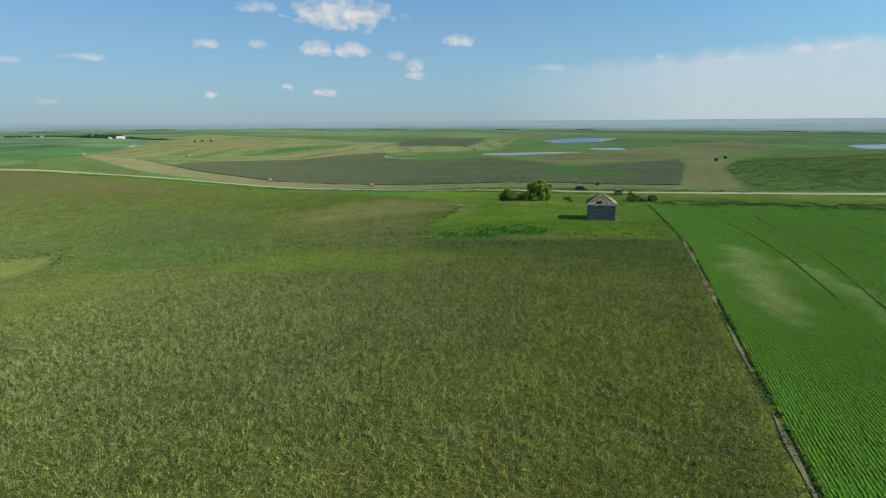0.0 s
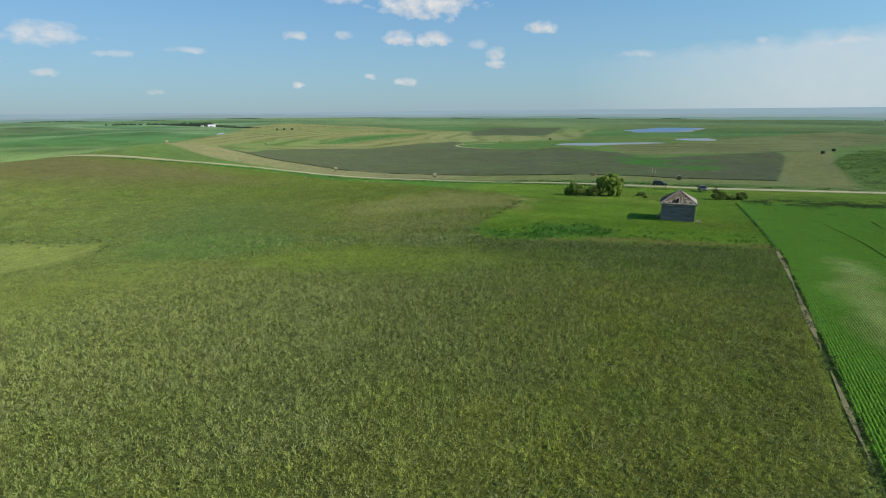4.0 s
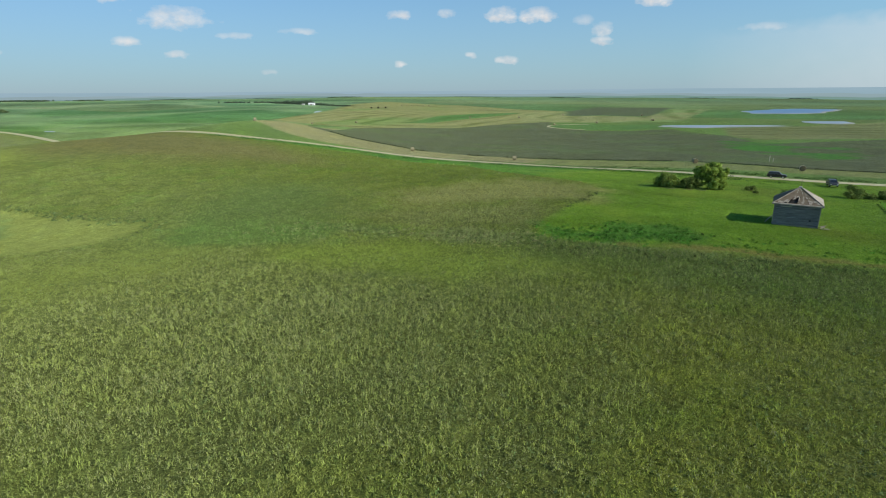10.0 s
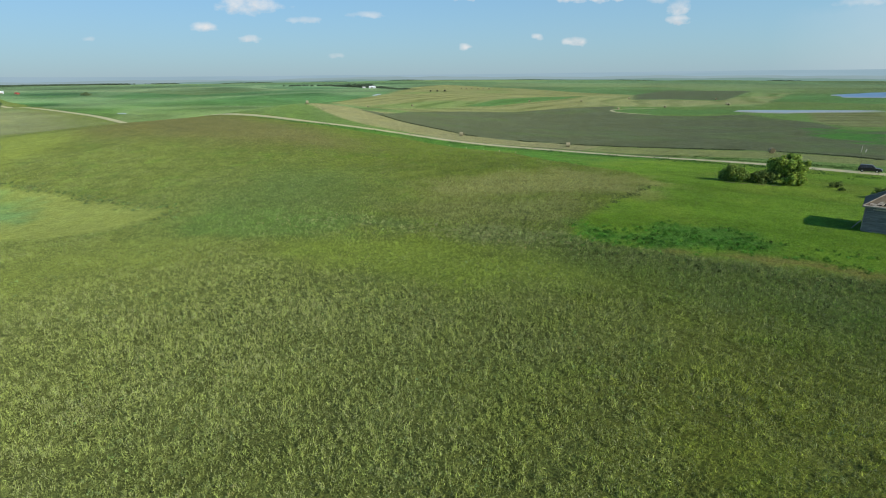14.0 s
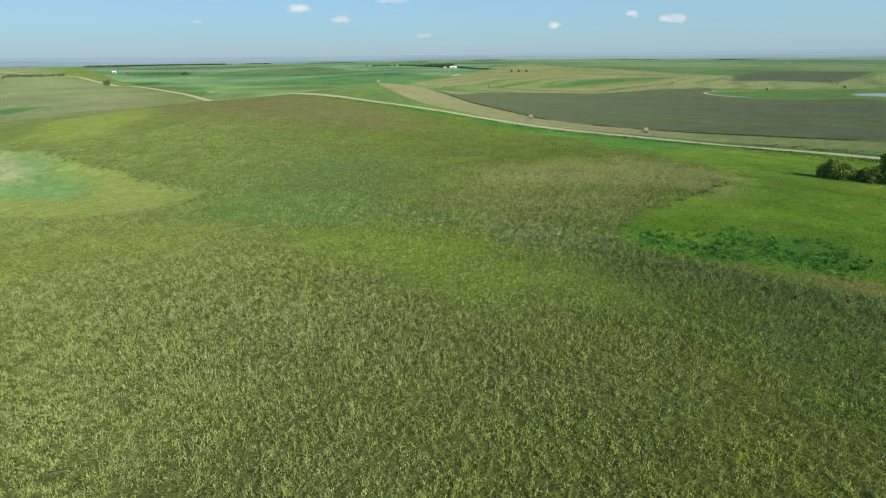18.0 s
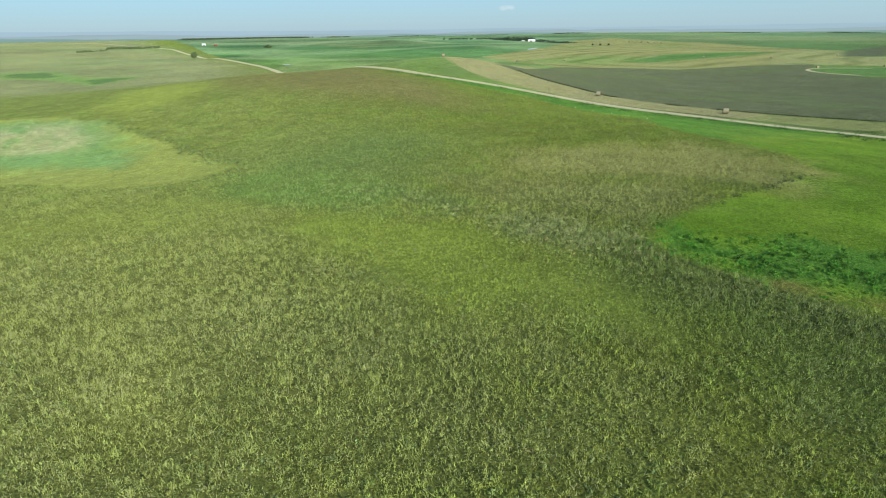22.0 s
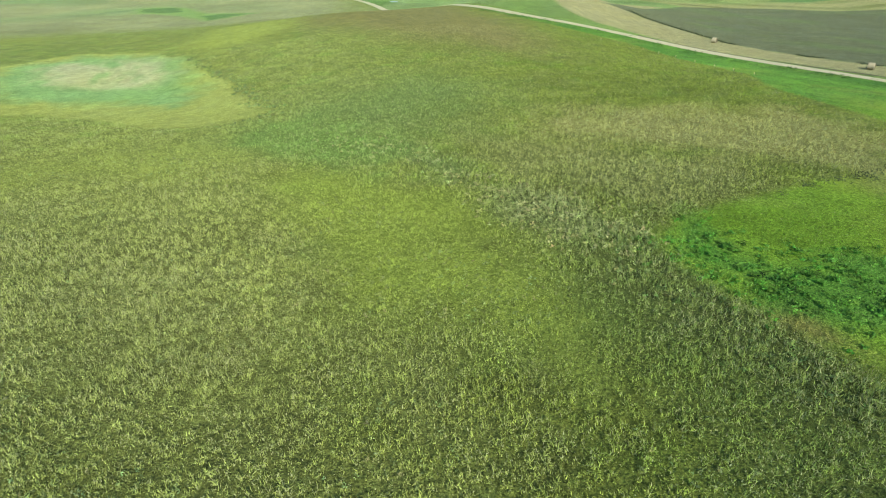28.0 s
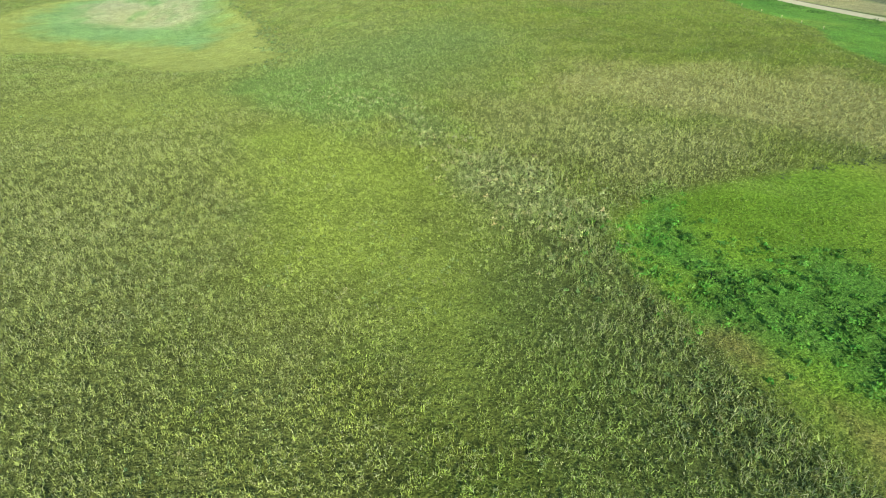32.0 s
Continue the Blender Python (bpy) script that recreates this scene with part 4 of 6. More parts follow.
for label, outline in PONDS.items():
    px, py = np.array(outline, float).T
    py = py.mean() + (py - py.mean()) * (0.62 if "narrow" in label else 0.8)
    px = px + 5 * np.sin(py / 9.0)
    for _ in range(2):
        px, py = [np.stack([0.75 * v + 0.25 * np.roll(v, -1), 0.25 * v + 0.75 * np.roll(v, -1)], 1).ravel() for v in (px, py)]
    ragged = 1 + 0.16 * vnoise(px, py, 16, 71, 2)
    px, py = px.mean() + (px - px.mean()) * ragged, py.mean() + (py - py.mean()) * ragged
    z = ground_z(px.mean(), py.mean()) + 0.16
    if "slough" not in label and "shallow" not in label:
        sx, sy = px.mean() + (px - px.mean()) * 1.05 + 3.0, py.mean() + (py - py.mean()) * 1.03 - 9.0
        shore = new("pond_shore", mesh_of("pond_shore", [(a, b, z - 0.06) for a, b in zip(sx, sy)], [tuple(range(len(sx)))], M_SHORE))
        tagged(shore, "pale dried mud along the water", "shore", kind="structure")
    water = new("water", mesh_of("water", [(a, b, z) for a, b in zip(px, py)], [tuple(range(len(px)))], M_CALM if "narrow" in label or "slough" in label or "shining" in label or "shallow" in label or "brushy" in label else M_WATER))
    tagged(water, label, "pond", kind="structure")


# ---- far ridge in the haze ----
def far_ring():
    az = np.arange(-180, 180.01, 0.5)
    el = np.interp(az, [-180, -140, -100, -92, -75, -62, -42, -20, 0, 19, 60, 180], [0.2, 0.4, 0.52, 0.46, 0.3, 0.22, 0.14, 0.11, 0.02, -0.06, 0.0, 0.2])
    el = el + 0.04 * vnoise(az, az * 0, 7, 8, 3) * sstep(8, -20, az)
    r = 4600.0
    x, y = r * np.sin(np.radians(az)), r * np.cos(np.radians(az))
    top = 20 + r * np.tan(np.radians(el))
    X, Y = np.stack([x, x], 0), np.stack([y, y], 0)
    Z = np.stack([np.full_like(top, -220.0), top], 0)
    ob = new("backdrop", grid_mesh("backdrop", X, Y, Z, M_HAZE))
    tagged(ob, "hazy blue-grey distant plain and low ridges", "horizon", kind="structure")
    # nearer ridges, greener, with thinner haze painted into their glow
    rim = np.degrees(np.arctan((np.interp(az, [q[0] for q in RIM], [q[1] for q in RIM]) - 20) / 1600))
    fine = np.arange(-180, 180.01, 0.25)
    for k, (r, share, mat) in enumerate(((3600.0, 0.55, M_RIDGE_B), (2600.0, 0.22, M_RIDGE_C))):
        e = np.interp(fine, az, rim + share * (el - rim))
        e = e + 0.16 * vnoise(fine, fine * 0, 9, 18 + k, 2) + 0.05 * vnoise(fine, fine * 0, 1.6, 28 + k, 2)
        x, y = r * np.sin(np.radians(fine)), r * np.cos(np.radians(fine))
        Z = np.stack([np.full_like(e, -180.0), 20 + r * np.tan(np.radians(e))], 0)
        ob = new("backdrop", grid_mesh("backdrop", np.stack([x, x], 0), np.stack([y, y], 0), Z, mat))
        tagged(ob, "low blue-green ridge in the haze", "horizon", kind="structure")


far_ring()


# ---- grass, weeds and crop ----
rng = np.random.default_rng(7)


def path_gap(x, y):
    return np.hypot(x - np.interp(y, [0, 86], [0, -6]), y - np.clip(y, 0, 86))


def tufts(x, y, blades, high, wide, splay, tint=None, seed=1, heap=None, pale=0.25):
    """Loose three-cornered blades and leaflets in clumps, some standing, some spread at half height."""
    g = np.random.default_rng(seed)
    n = len(x)
    pale = np.broadcast_to(pale, n)
    col = tone(x, y) * 1.50 * (1 + 0.10 * g.standard_normal((n, 1))) if tint is None else np.broadcast_to(np.array(tint), (n, 3)) * (1 + 0.18 * g.standard_normal((n, 1)))
    # high clumps lighter, hollows darker: shade between clumps put into the blade colour
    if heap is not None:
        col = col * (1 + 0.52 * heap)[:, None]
    bx = np.repeat(x, blades) + g.normal(0, 1, n * blades) * np.repeat(wide, blades) * 1.6
    by = np.repeat(y, blades) + g.normal(0, 1, n * blades) * np.repeat(wide, blades) * 1.6
    h = np.repeat(high, blades) * g.uniform(0.55, 1.25, n * blades)
    w = np.repeat(wide, blades) * g.uniform(0.6, 1.3, n * blades)
    leafy = g.random(n * blades) < 0.7
    lift = np.where(leafy, g.uniform(0.1, 0.8, n * blades) * h, 0.0)
    w, h = np.where(leafy, w * 1.6, w), np.where(leafy, h * 0.46, h * 0.78)
    a, lean, turn = g.uniform(0, 6.283, n * blades), np.abs(g.normal(0, np.where(leafy, 1.2, splay), n * blades)), g.uniform(0, 6.283, n * blades)
    bz = height(bx, by) - 0.02 + lift
    cx, cy = np.cos(turn) * w / 2, np.sin(turn) * w / 2
    p0, p1 = np.stack([bx - cx, by - cy, bz], -1), np.stack([bx + cx, by + cy, bz], -1)
    p2 = np.stack([bx + np.cos(a) * h * np.sin(lean), by + np.sin(a) * h * np.sin(lean), bz + h * np.cos(lean)], -1)
    v = np.stack([p0, p1, p2], 1).reshape(-1, 3)
    col = np.repeat(col, blades, 0)
    if tint is None:
        # pale seed heads and grey leaves among the green
        grey = (g.random(n * blades) < np.repeat(pale, blades)) * g.uniform(0.3, 0.9, n * blades)
        col = col + (np.array((0.335, 0.345, 0.170)) - col) * grey[:, None]
    return v, np.clip(np.repeat(col, 3, 0), 0.008, 0.7)


def scatter(count, x0, x1, y0, y1):
    return rng.uniform(x0, x1, count), rng.uniform(y0, y1, count)


def grass_field():
    count = 1900000
    x, y = scatter(count, -190, 12, -10, 200)
    d, even = path_gap(x, y), smooth_sward(x, y)
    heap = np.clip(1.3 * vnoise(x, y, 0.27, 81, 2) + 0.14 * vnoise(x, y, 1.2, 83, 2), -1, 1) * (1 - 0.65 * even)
    dens = cover(x, y) * np.clip(1 + 1.9 * heap, 0.12, 1.9) * (1 + 0.25 * sstep(60, 20, d)) * (1 - 0.6 * even * sstep(30, 70, d))
    keep = (rng.uniform(0, count / (202 * 210), len(x)) < dens) & (x < 10.9 + bend(y)) & (line_gap(ROAD, x, y) > 5)
    x, y, heap, d, even = x[keep], y[keep], heap[keep], d[keep], even[keep]
    coarse = sstep(-2, 2, inside(COARSE, x, y))
    lump = np.clip(1 + 1.3 * vnoise(x, y, 1.6, 79, 2), 0.3, 2.0)
    tall = 0.95 + 0.8 * heap + 0.35 * vnoise(x, y, 6, 78, 2) + 0.4 * np.clip(vnoise(x, y, 1.3, 77, 2), -0.4, 1)
    far = np.clip((d - 30) / 70, 0, 1.7)
    calm = 1 - 0.5 * sstep(40, 90, d)
    heap = heap * calm
    high = (0.31 * (1 - 0.55 * even) + 0.16 * coarse * lump) * np.clip(tall + 0.25 * heap, 0.15, 2.2)
    wide = (0.031 + 0.050 * far) * (1 - 0.25 * even)
    near = d < 58
    for k, m, label in ((near, M_GRASS, "dense olive and green prairie grass in uneven clumps"), (~near, M_GRASS_FAR, "even olive prairie grass over the far slopes")):
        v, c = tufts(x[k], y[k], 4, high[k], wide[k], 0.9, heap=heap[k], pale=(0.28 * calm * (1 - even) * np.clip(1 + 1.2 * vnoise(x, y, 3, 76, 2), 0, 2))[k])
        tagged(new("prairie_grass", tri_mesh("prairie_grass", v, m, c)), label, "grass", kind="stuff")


grass_field()


def crop_rows():
    """Drilled rows of young grain: low ragged ridges of leaves with bare gaps between."""
    vs, cs = [], []
    for i in range(220):
        x0 = 11.80 + 0.265 * i
        step = 0.22 if x0 < 30 else 0.7
        y = np.arange(-12.0, min(166.0 + 0.12 * (x0 - 11), 173), step)
        y = y + rng.uniform(-0.1, 0.1, len(y))
        x = x0 + bend(y) * (1 + 0.006 * (x0 - 11)) + rng.normal(0, 0.018, len(y)) + 0.03 * vnoise(y, 0 * y + x0, 5, 16, 2)
        thin = thin_crop(x, y)
        shade = (np.array((0.140, 0.305, 0.024)) + thin[:, None] * np.array((0.26, 0.16, 0.11))) * (1 + 0.10 * vnoise(x, y, 18, 15, 2))[:, None]
        n = len(y)
        z = height(x, y)
        # one ragged ridge of leaves from end to end
        full = rng.uniform(0.75, 1.2, n) * (1 - 0.55 * thin)
        wl, wr = 0.123 * full * rng.uniform(0.7, 1.2, n), 0.123 * full * rng.uniform(0.7, 1.2, n)
        top = np.stack([x + rng.normal(0, 0.04, n), y, z + np.interp(y, [60, 110], [0.066, 0.044]) * full * rng.uniform(0.7, 1.25, n)], -1)
        left, right = np.stack([x - wl, y, z + 0.02], -1), np.stack([x + wr, y, z + 0.02], -1)
        for a, b, c in ((left[:-1], top[:-1], top[1:]), (left[:-1], top[1:], left[1:]), (top[:-1], right[:-1], right[1:]), (top[:-1], right[1:], top[1:])):
            vs.append(np.stack([a, b, c], 1).reshape(-1, 3))
            cs.append(np.repeat(shade[:-1] * rng.uniform(0.85, 1.15, (n - 1, 1)), 3, 0))
    ob = new("grain_crop", tri_mesh("grain_crop", np.concatenate(vs), M_CROP, np.concatenate(cs)))
    tagged(ob, "bright green young grain crop in close drilled rows", "crop", kind="stuff")


crop_rows()


def along(line, count, spread, seed):
    g = np.random.default_rng(seed)
    pts = np.array(line, float)
    s = np.concatenate([[0], np.cumsum(np.hypot(*(pts[1:] - pts[:-1]).T))])
    t = g.uniform(0, s[-1], count)
    return np.interp(t, s, pts[:, 0]) + g.normal(0, spread, count), np.interp(t, s, pts[:, 1]) + g.normal(0, spread, count)


def weed_belt(name, label, line, count, spread, high, wide, tint, seed, clump=5.0):
    x, y = along(line, count, spread, seed)
    k = vnoise(x, y, clump, seed, 2) > -0.12
    x, y = x[k], y[k]
    g = np.random.default_rng(seed)
    v, c = tufts(x, y, 6, high * g.uniform(0.5, 1.3, len(x)), np.full(len(x), wide), 0.6, tint, seed)
    tagged(new(name, tri_mesh(name, v, M_GRASS, c)), label, "weeds", kind="stuff")


weed_belt("ditch_weeds", "rank dark green weeds in the roadside ditch", [(-250, 167), (-228, 171), (-190, 186), (-158, 198), (-125, 204), (-95, 205), (-72, 203), (-50, 198), (-27, 194), (-10, 192)], 1300, 2.8, 0.42, 0.26, (0.068, 0.145, 0.034), 41)
weed_belt("ditch_weeds", "tall dark weeds between the crop and the road", [(12, 166), (29, 169.5), (50, 173), (67, 176), (110, 179), (150, 181)], 6000, 3.6, 0.42, 0.2, (0.100, 0.150, 0.045), 42, 4.0)
weed_belt("ditch_weeds", "clumped weeds on the mown roadside", [(40, 207), (13, 207), (-10, 207), (-40, 212), (-72, 220)], 1000, 2.6, 0.42, 0.26, (0.090, 0.165, 0.036), 43)
weed_belt("field_margin", "dark unmown margin along the tilled field", [(20, 239), (-13, 236), (-26, 241), (-52, 246), (-81, 244), (-118, 234), (-166, 226), (-204, 233), (-245, 240)], 2200, 0.5, 0.26, 0.30, (0.055, 0.072, 0.030), 44, 30.0)
weed_belt("yard_weeds", "dark weeds along the unmown edge of the yard", [(-42.5, 120), (-42.8, 130), (-43.2, 142)], 160, 0.6, 0.32, 0.15, (0.090, 0.115, 0.045), 45, 3.0)
weed_belt("crop_margin", "dark rank grass along the edge of the crop by the yard", [(11.0 + bend(np.float64(y)), y) for y in range(108, 164, 6)], 2400, 0.08, 0.15, 0.07, (0.050, 0.100, 0.022), 65, 0.8)
# dark leaves added to draw the shadow line at the crop's edge
weed_belt("crop_margin", "thin line of dark leaves added as the crop edge's shadow", [(11.62 + bend(np.float64(y)), y) for y in range(-12, 112, 6)], 2600, 0.07, 0.20, 0.07, (0.045, 0.090, 0.018), 49, 2.0)
weed_belt("roadside_weeds", "scattered dark weeds in the house yard", [(-38, 128), (-30, 126), (-18, 122), (-8, 118), (4, 118)], 70, 5.0, 0.2, 0.16, (0.070, 0.165, 0.026), 47, 4.0)
weed_belt("crop_margin", "ragged weeds on the edge of the bare strip", strip_line, 2400, 0.30, 0.24, 0.09, (0.14, 0.165, 0.06), 48, 2.0)


def mounds(name, label, x, y, wide, high, leaves, tint, seed, spread=0.22, leaf=0.34):
    """Leafy weeds, each a ragged dome of small leaves on the ground."""
    g = np.random.default_rng(seed)
    n = len(x)
    size = g.uniform(0.55, 1.35, n)
    col = np.broadcast_to(np.array(tint), (n, 3)) * (1 + spread * g.standard_normal((n, 1))) * (1 + 0.08 * g.standard_normal((n, 3)))
    m = n * leaves
    k = np.repeat(np.arange(n), leaves)
    d = g.normal(0, 1, (m, 3))
    d[:, 2] = np.abs(d[:, 2])
    d /= np.linalg.norm(d, axis=1)[:, None]
    r = (g.uniform(0.25, 1.1, m) * size[k])[:, None]
    px, py = x[k] + d[:, 0] * r[:, 0] * wide, y[k] + d[:, 1] * r[:, 0] * wide
    c = np.stack([px, py, height(px, py) + d[:, 2] * r[:, 0] * high + 0.03], -1)
    u = g.normal(0, 1, (m, 3))
    u /= np.linalg.norm(u, axis=1)[:, None]
    w = np.cross(u, d + 0.5 * g.normal(0, 1, (m, 3)))
    w /= np.linalg.norm(w, axis=1)[:, None] + 1e-6
    q = (wide * leaf * g.uniform(0.5, 1.4, m))[:, None]
    v = np.stack([c - w * q * 0.5, c + w * q * 0.5, c + u * q * 1.5], 1).reshape(-1, 3)
    tagged(new(name, tri_mesh(name, v, M_GRASS, np.clip(np.repeat(col[k], 3, 0), 0.008, 0.7))), label, "weeds", kind="stuff")


def sown(poly, count, grow, soft, patch, seed, cut=-0.1):
    """Places inside an outline, gathered in drifts."""
    px, py = np.array(poly).T
    g = np.random.default_rng(seed)
    x, y = g.uniform(px.min() - grow, px.max() + grow, count), g.uniform(py.min() - grow, py.max() + grow, count)
    k = (g.uniform(0, 1, count) < sstep(-soft, soft, inside(poly, x, y))) & (vnoise(x, y, patch, seed, 2) > cut)
    return x[k], y[k]


mounds("rank_weeds", "rank dark green weeds at the corner of the yard", *sown(RANK, 2300, 4, 3.5, 1.5, 63, -0.2), 0.34, 0.34, 26, (0.092, 0.225, 0.030), 63, 0.30)
mounds("rank_weeds", "rank grey-green weeds along the yard edge", *sown(COARSE, 3000, 2, 2.0, 1.4, 64, -0.1), 0.26, 0.34, 24, (0.138, 0.192, 0.055), 64, 0.35)
mounds("rank_weeds", "dark green tussocks in the mown yard below the house", *sown([(-16, 108.5), (-12, 112), (-6, 116), (6, 118), (9, 112), (8, 111), (-4, 108.6)], 420, 1, 3.0, 3.2, 65, 0.0), 0.40, 0.15, 22, (0.112, 0.232, 0.030), 65)
mounds("marsh_rushes", "dark rushes fringing the marshy hollow", *along([(-99, 66), (-103, 72), (-110, 75.5), (-115, 71), (-129, 68.6), (-150, 65), (-166, 58), (-184, 51)], 210, 1.5, 66), 0.50, 0.40, 20, (0.140, 0.195, 0.062), 66)
mounds("silver_weeds", "pale leafy weeds standing in a belt across the slope", *sown(PALE_B, 3400, 4, 4.0, 1.4, 67, 0.0), 0.25, 0.34, 16, (0.285, 0.312, 0.118), 67, 0.3, 0.42)
mounds("silver_weeds", "pale leafy weeds in the hollow", *sown(PALE_A, 2000, 4, 4.0, 1.8, 68, 0.05), 0.25, 0.32, 14, (0.265, 0.305, 0.112), 68, 0.3, 0.42)
mounds("silver_weeds", "bleached seed heads over the dry slope", *sown(DRY, 2600, 6, 6.0, 3.4, 69, 0.1), 0.26, 0.24, 12, (0.310, 0.322, 0.112), 69, 0.15)
mounds("prairie_herbs", "grey-green leafy herbs scattered through the prairie", *sown([(-75, -5), (-85, 60), (-60, 80), (-30, 95), (10, 100), (10.5, -5)], 12000, 1, 3.0, 6.0, 70, 0.05), 0.20, 0.32, 14, (0.200, 0.245, 0.085), 70, 0.32)


def scrub():
    """Low scrub over the hill beyond the road."""
    x, y = scatter(15000, 44, 260, 216, 430)
    k = (inside(BRUSH, x, y) > 1) & (vnoise(x, y, 9, 55, 3) > -0.12)
    x, y = x[k], y[k]
    v, c = tufts(x, y, 9, np.full(len(x), 0.55), np.full(len(x), 0.34), 0.8, (0.200, 0.290, 0.072), 9)
    tagged(new("hill_scrub", tri_mesh("hill_scrub", v, M_GRASS, c)), "low green scrub scattered over the hillside", "scrub", kind="stuff")


scrub()


# ---- trees and bushes ----
def leaf_cloud(name, lobes, count, size, material, seed, fill=0.42):
    """Many small leaf sprays gathered in uneven lobes: centre x, y, z and radii."""
    g = np.random.default_rng(seed)
    vol = np.array([l[3] * l[4] * l[5] for l in lobes]) ** 0.67
    which = g.choice(len(lobes), count, p=vol / vol.sum())
    L = np.array(lobes)[which]
    d = g.normal(0, 1, (count, 3))
    d /= np.linalg.norm(d, axis=1)[:, None]
    # sprays of leaves on the ends of the twigs, with gaps between them
    per = 16
    hub = g.normal(0, 1, (len(lobes), per, 3))
    hub /= np.linalg.norm(hub, axis=2)[:, :, None]
    hub = hub * g.uniform(0.6, 1.12, (len(lobes), per, 1))
    pick = hub[which, g.integers(0, per, count)]
    c = L[:, :3] + (pick + d * g.uniform(0.0, 1.0, (count, 1)) ** 0.5 * fill) * L[:, 3:6]
    c[:, 2] = np.maximum(c[:, 2], 0.05)
    u = g.normal(0, 1, (count, 3))
    u /= np.linalg.norm(u, axis=1)[:, None]
    w = np.cross(u, d + 0.3 * g.normal(0, 1, (count, 3)))
    w /= np.linalg.norm(w, axis=1)[:, None]
    s = size * g.uniform(0.6, 1.4, (count, 1))
    v = np.stack([c - u * s * 0.5 - w * s * 0.25, c + u * s * 0.1 - w * s * 0.5, c + u * s * 0.6, c + u * s * 0.05 + w * s * 0.5], 1).reshape(-1, 3)
    return tri_mesh(name, v, material, None, 4)


def woody(name, label, category, x, y, lobes, trunk_h, count, size, material, seed, group=""):
    g = random.Random(seed)
    ob = thing(name, label, category, pose(x, y, ground_z(x, y)), group)
    bm = bmesh.new()
    stems = 1 if category == "tree" else 4
    for k in range(stems):
        a = g.uniform(0, 6.28)
        base = (0.12 * k * math.cos(a), 0.12 * k * math.sin(a), -0.15)
        fork = (base[0] + g.uniform(-.15, .15), base[1] + g.uniform(-.15, .15), trunk_h)
        r = 0.20 if category == "tree" else 0.05
        rod(bm, base, fork, r, r * 0.75, 9)
        for l in lobes:
            if stems == 1 or g.random() < 0.5:
                mid = [(fork[i] * 0.45 + l[i] * 0.55) + g.uniform(-.2, .2) for i in range(3)]
                rod(bm, fork, mid, r * 0.55, r * 0.35, 7)
                rod(bm, mid, (l[0], l[1], l[2] + 0.25 * l[5]), r * 0.35, r * 0.1, 6)
    part("trunk", bm, M_BARK, ob, "grey-brown bark trunk and limbs" if category == "tree" else "")
    crown = new("crown", leaf_cloud("crown", lobes, count, size, material, seed, 0.42 if category == "tree" else 0.6))
    crown.parent = ob
    return ob


woody("tree", "broad leafy green tree with an uneven crown in the yard", "tree", -25.3, 163.5,
      [(0.2, 0, 4.1, 2.2, 2.2, 1.6), (-1.9, 0.2, 2.7, 1.6, 1.7, 1.5), (2.0, -0.2, 2.9, 1.7, 1.7, 1.6), (0.8, -1.5, 2.2, 1.9, 1.3, 1.6), (0.9, 0.6, 5.2, 1.2, 1.2, 0.9), (-0.6, 1.2, 2.8, 1.8, 1.5, 1.7), (-2.9, -.4, 1.5, 1.2, 1.2, 1.1), (2.9, -0.3, 1.5, 1.1, 1.1, 1.2), (-2.3, 0.2, 4.0, 1.2, 1.2, 1.0), (2.8, 0.2, 4.0, 1.1, 1.2, 1.1), (-0.9, -0.6, 5.0, 1.0, 1.0, 0.8)],
      1.2, 12500, 0.34, M_LEAF, 3)
woody("bush", "dense dark green shrub thicket in the shade of the tree", "bush", -29.4, 160.8,
      [(0, 0, 1.1, 1.4, 1.2, 1.1), (1.4, .3, 1.3, 1.4, 1.2, 1.2), (-1.2, 0, .9, 1.1, 1.0, .9)], 0.5, 3200, 0.26, M_BUSH, 5)
woody("bush", "broad pale green shrub at the end of the thicket", "bush", -33.6, 159.6,
      [(0, 0, 2.0, 1.7, 1.4, 1.3), (1.1, .2, 1.4, 1.3, 1.2, 1.2), (-1.4, -.2, 1.1, 1.2, 1.1, 1.0), (-.4, -.5, 2.7, 0.9, 0.9, 0.7), (-2.2, 0, .7, .8, .8, .7)], 0.5, 4200, 0.28, M_SHRUB, 6)
woody("bush", "round dark green bush on the yard edge", "bush", 1.9, 168.5, [(0, 0, 1.3, 1.4, 1.3, 1.2), (.5, .3, .9, 1.0, 1.0, .9)], 0.5, 2500, 0.25, M_BUSH, 8, "hedge by the road")
woody("bush", "low thin green bush between two rounder ones", "bush", 4.7, 169.5, [(0, 0, .6, 1.0, .8, .6), (.6, .1, .5, .6, .6, .5)], 0.3, 500, 0.3, M_BUSH, 9, "hedge by the road")
woody("bush", "rounded dark green bush on the yard edge", "bush", 7.4, 171.0, [(0, 0, 1.0, 1.1, 1.0, 1.0), (-.4, .2, .8, .8, .8, .8)], 0.4, 2000, 0.25, M_BUSH, 10, "hedge by the road")
woody("bush", "dark bush growing behind the old house", "bush", -8.6, 158.0, [(0, 0, 1.0, 1.5, 1.0, .9), (1.2, .2, .9, 1.0, .9, .8)], 0.5, 900, 0.32, M_BUSH, 11)
woody("bush", "small dark shrub in the open yard", "bush", -17.0, 167.0, [(0, 0, .5, .9, .8, .5)], 0.3, 500, 0.28, M_BUSH, 12)
woody("bush", "tiny shrub in the open yard", "bush", -15.4, 163.0, [(0, 0, .3, .5, .5, .3)], 0.25, 250, 0.25, M_BUSH, 13)


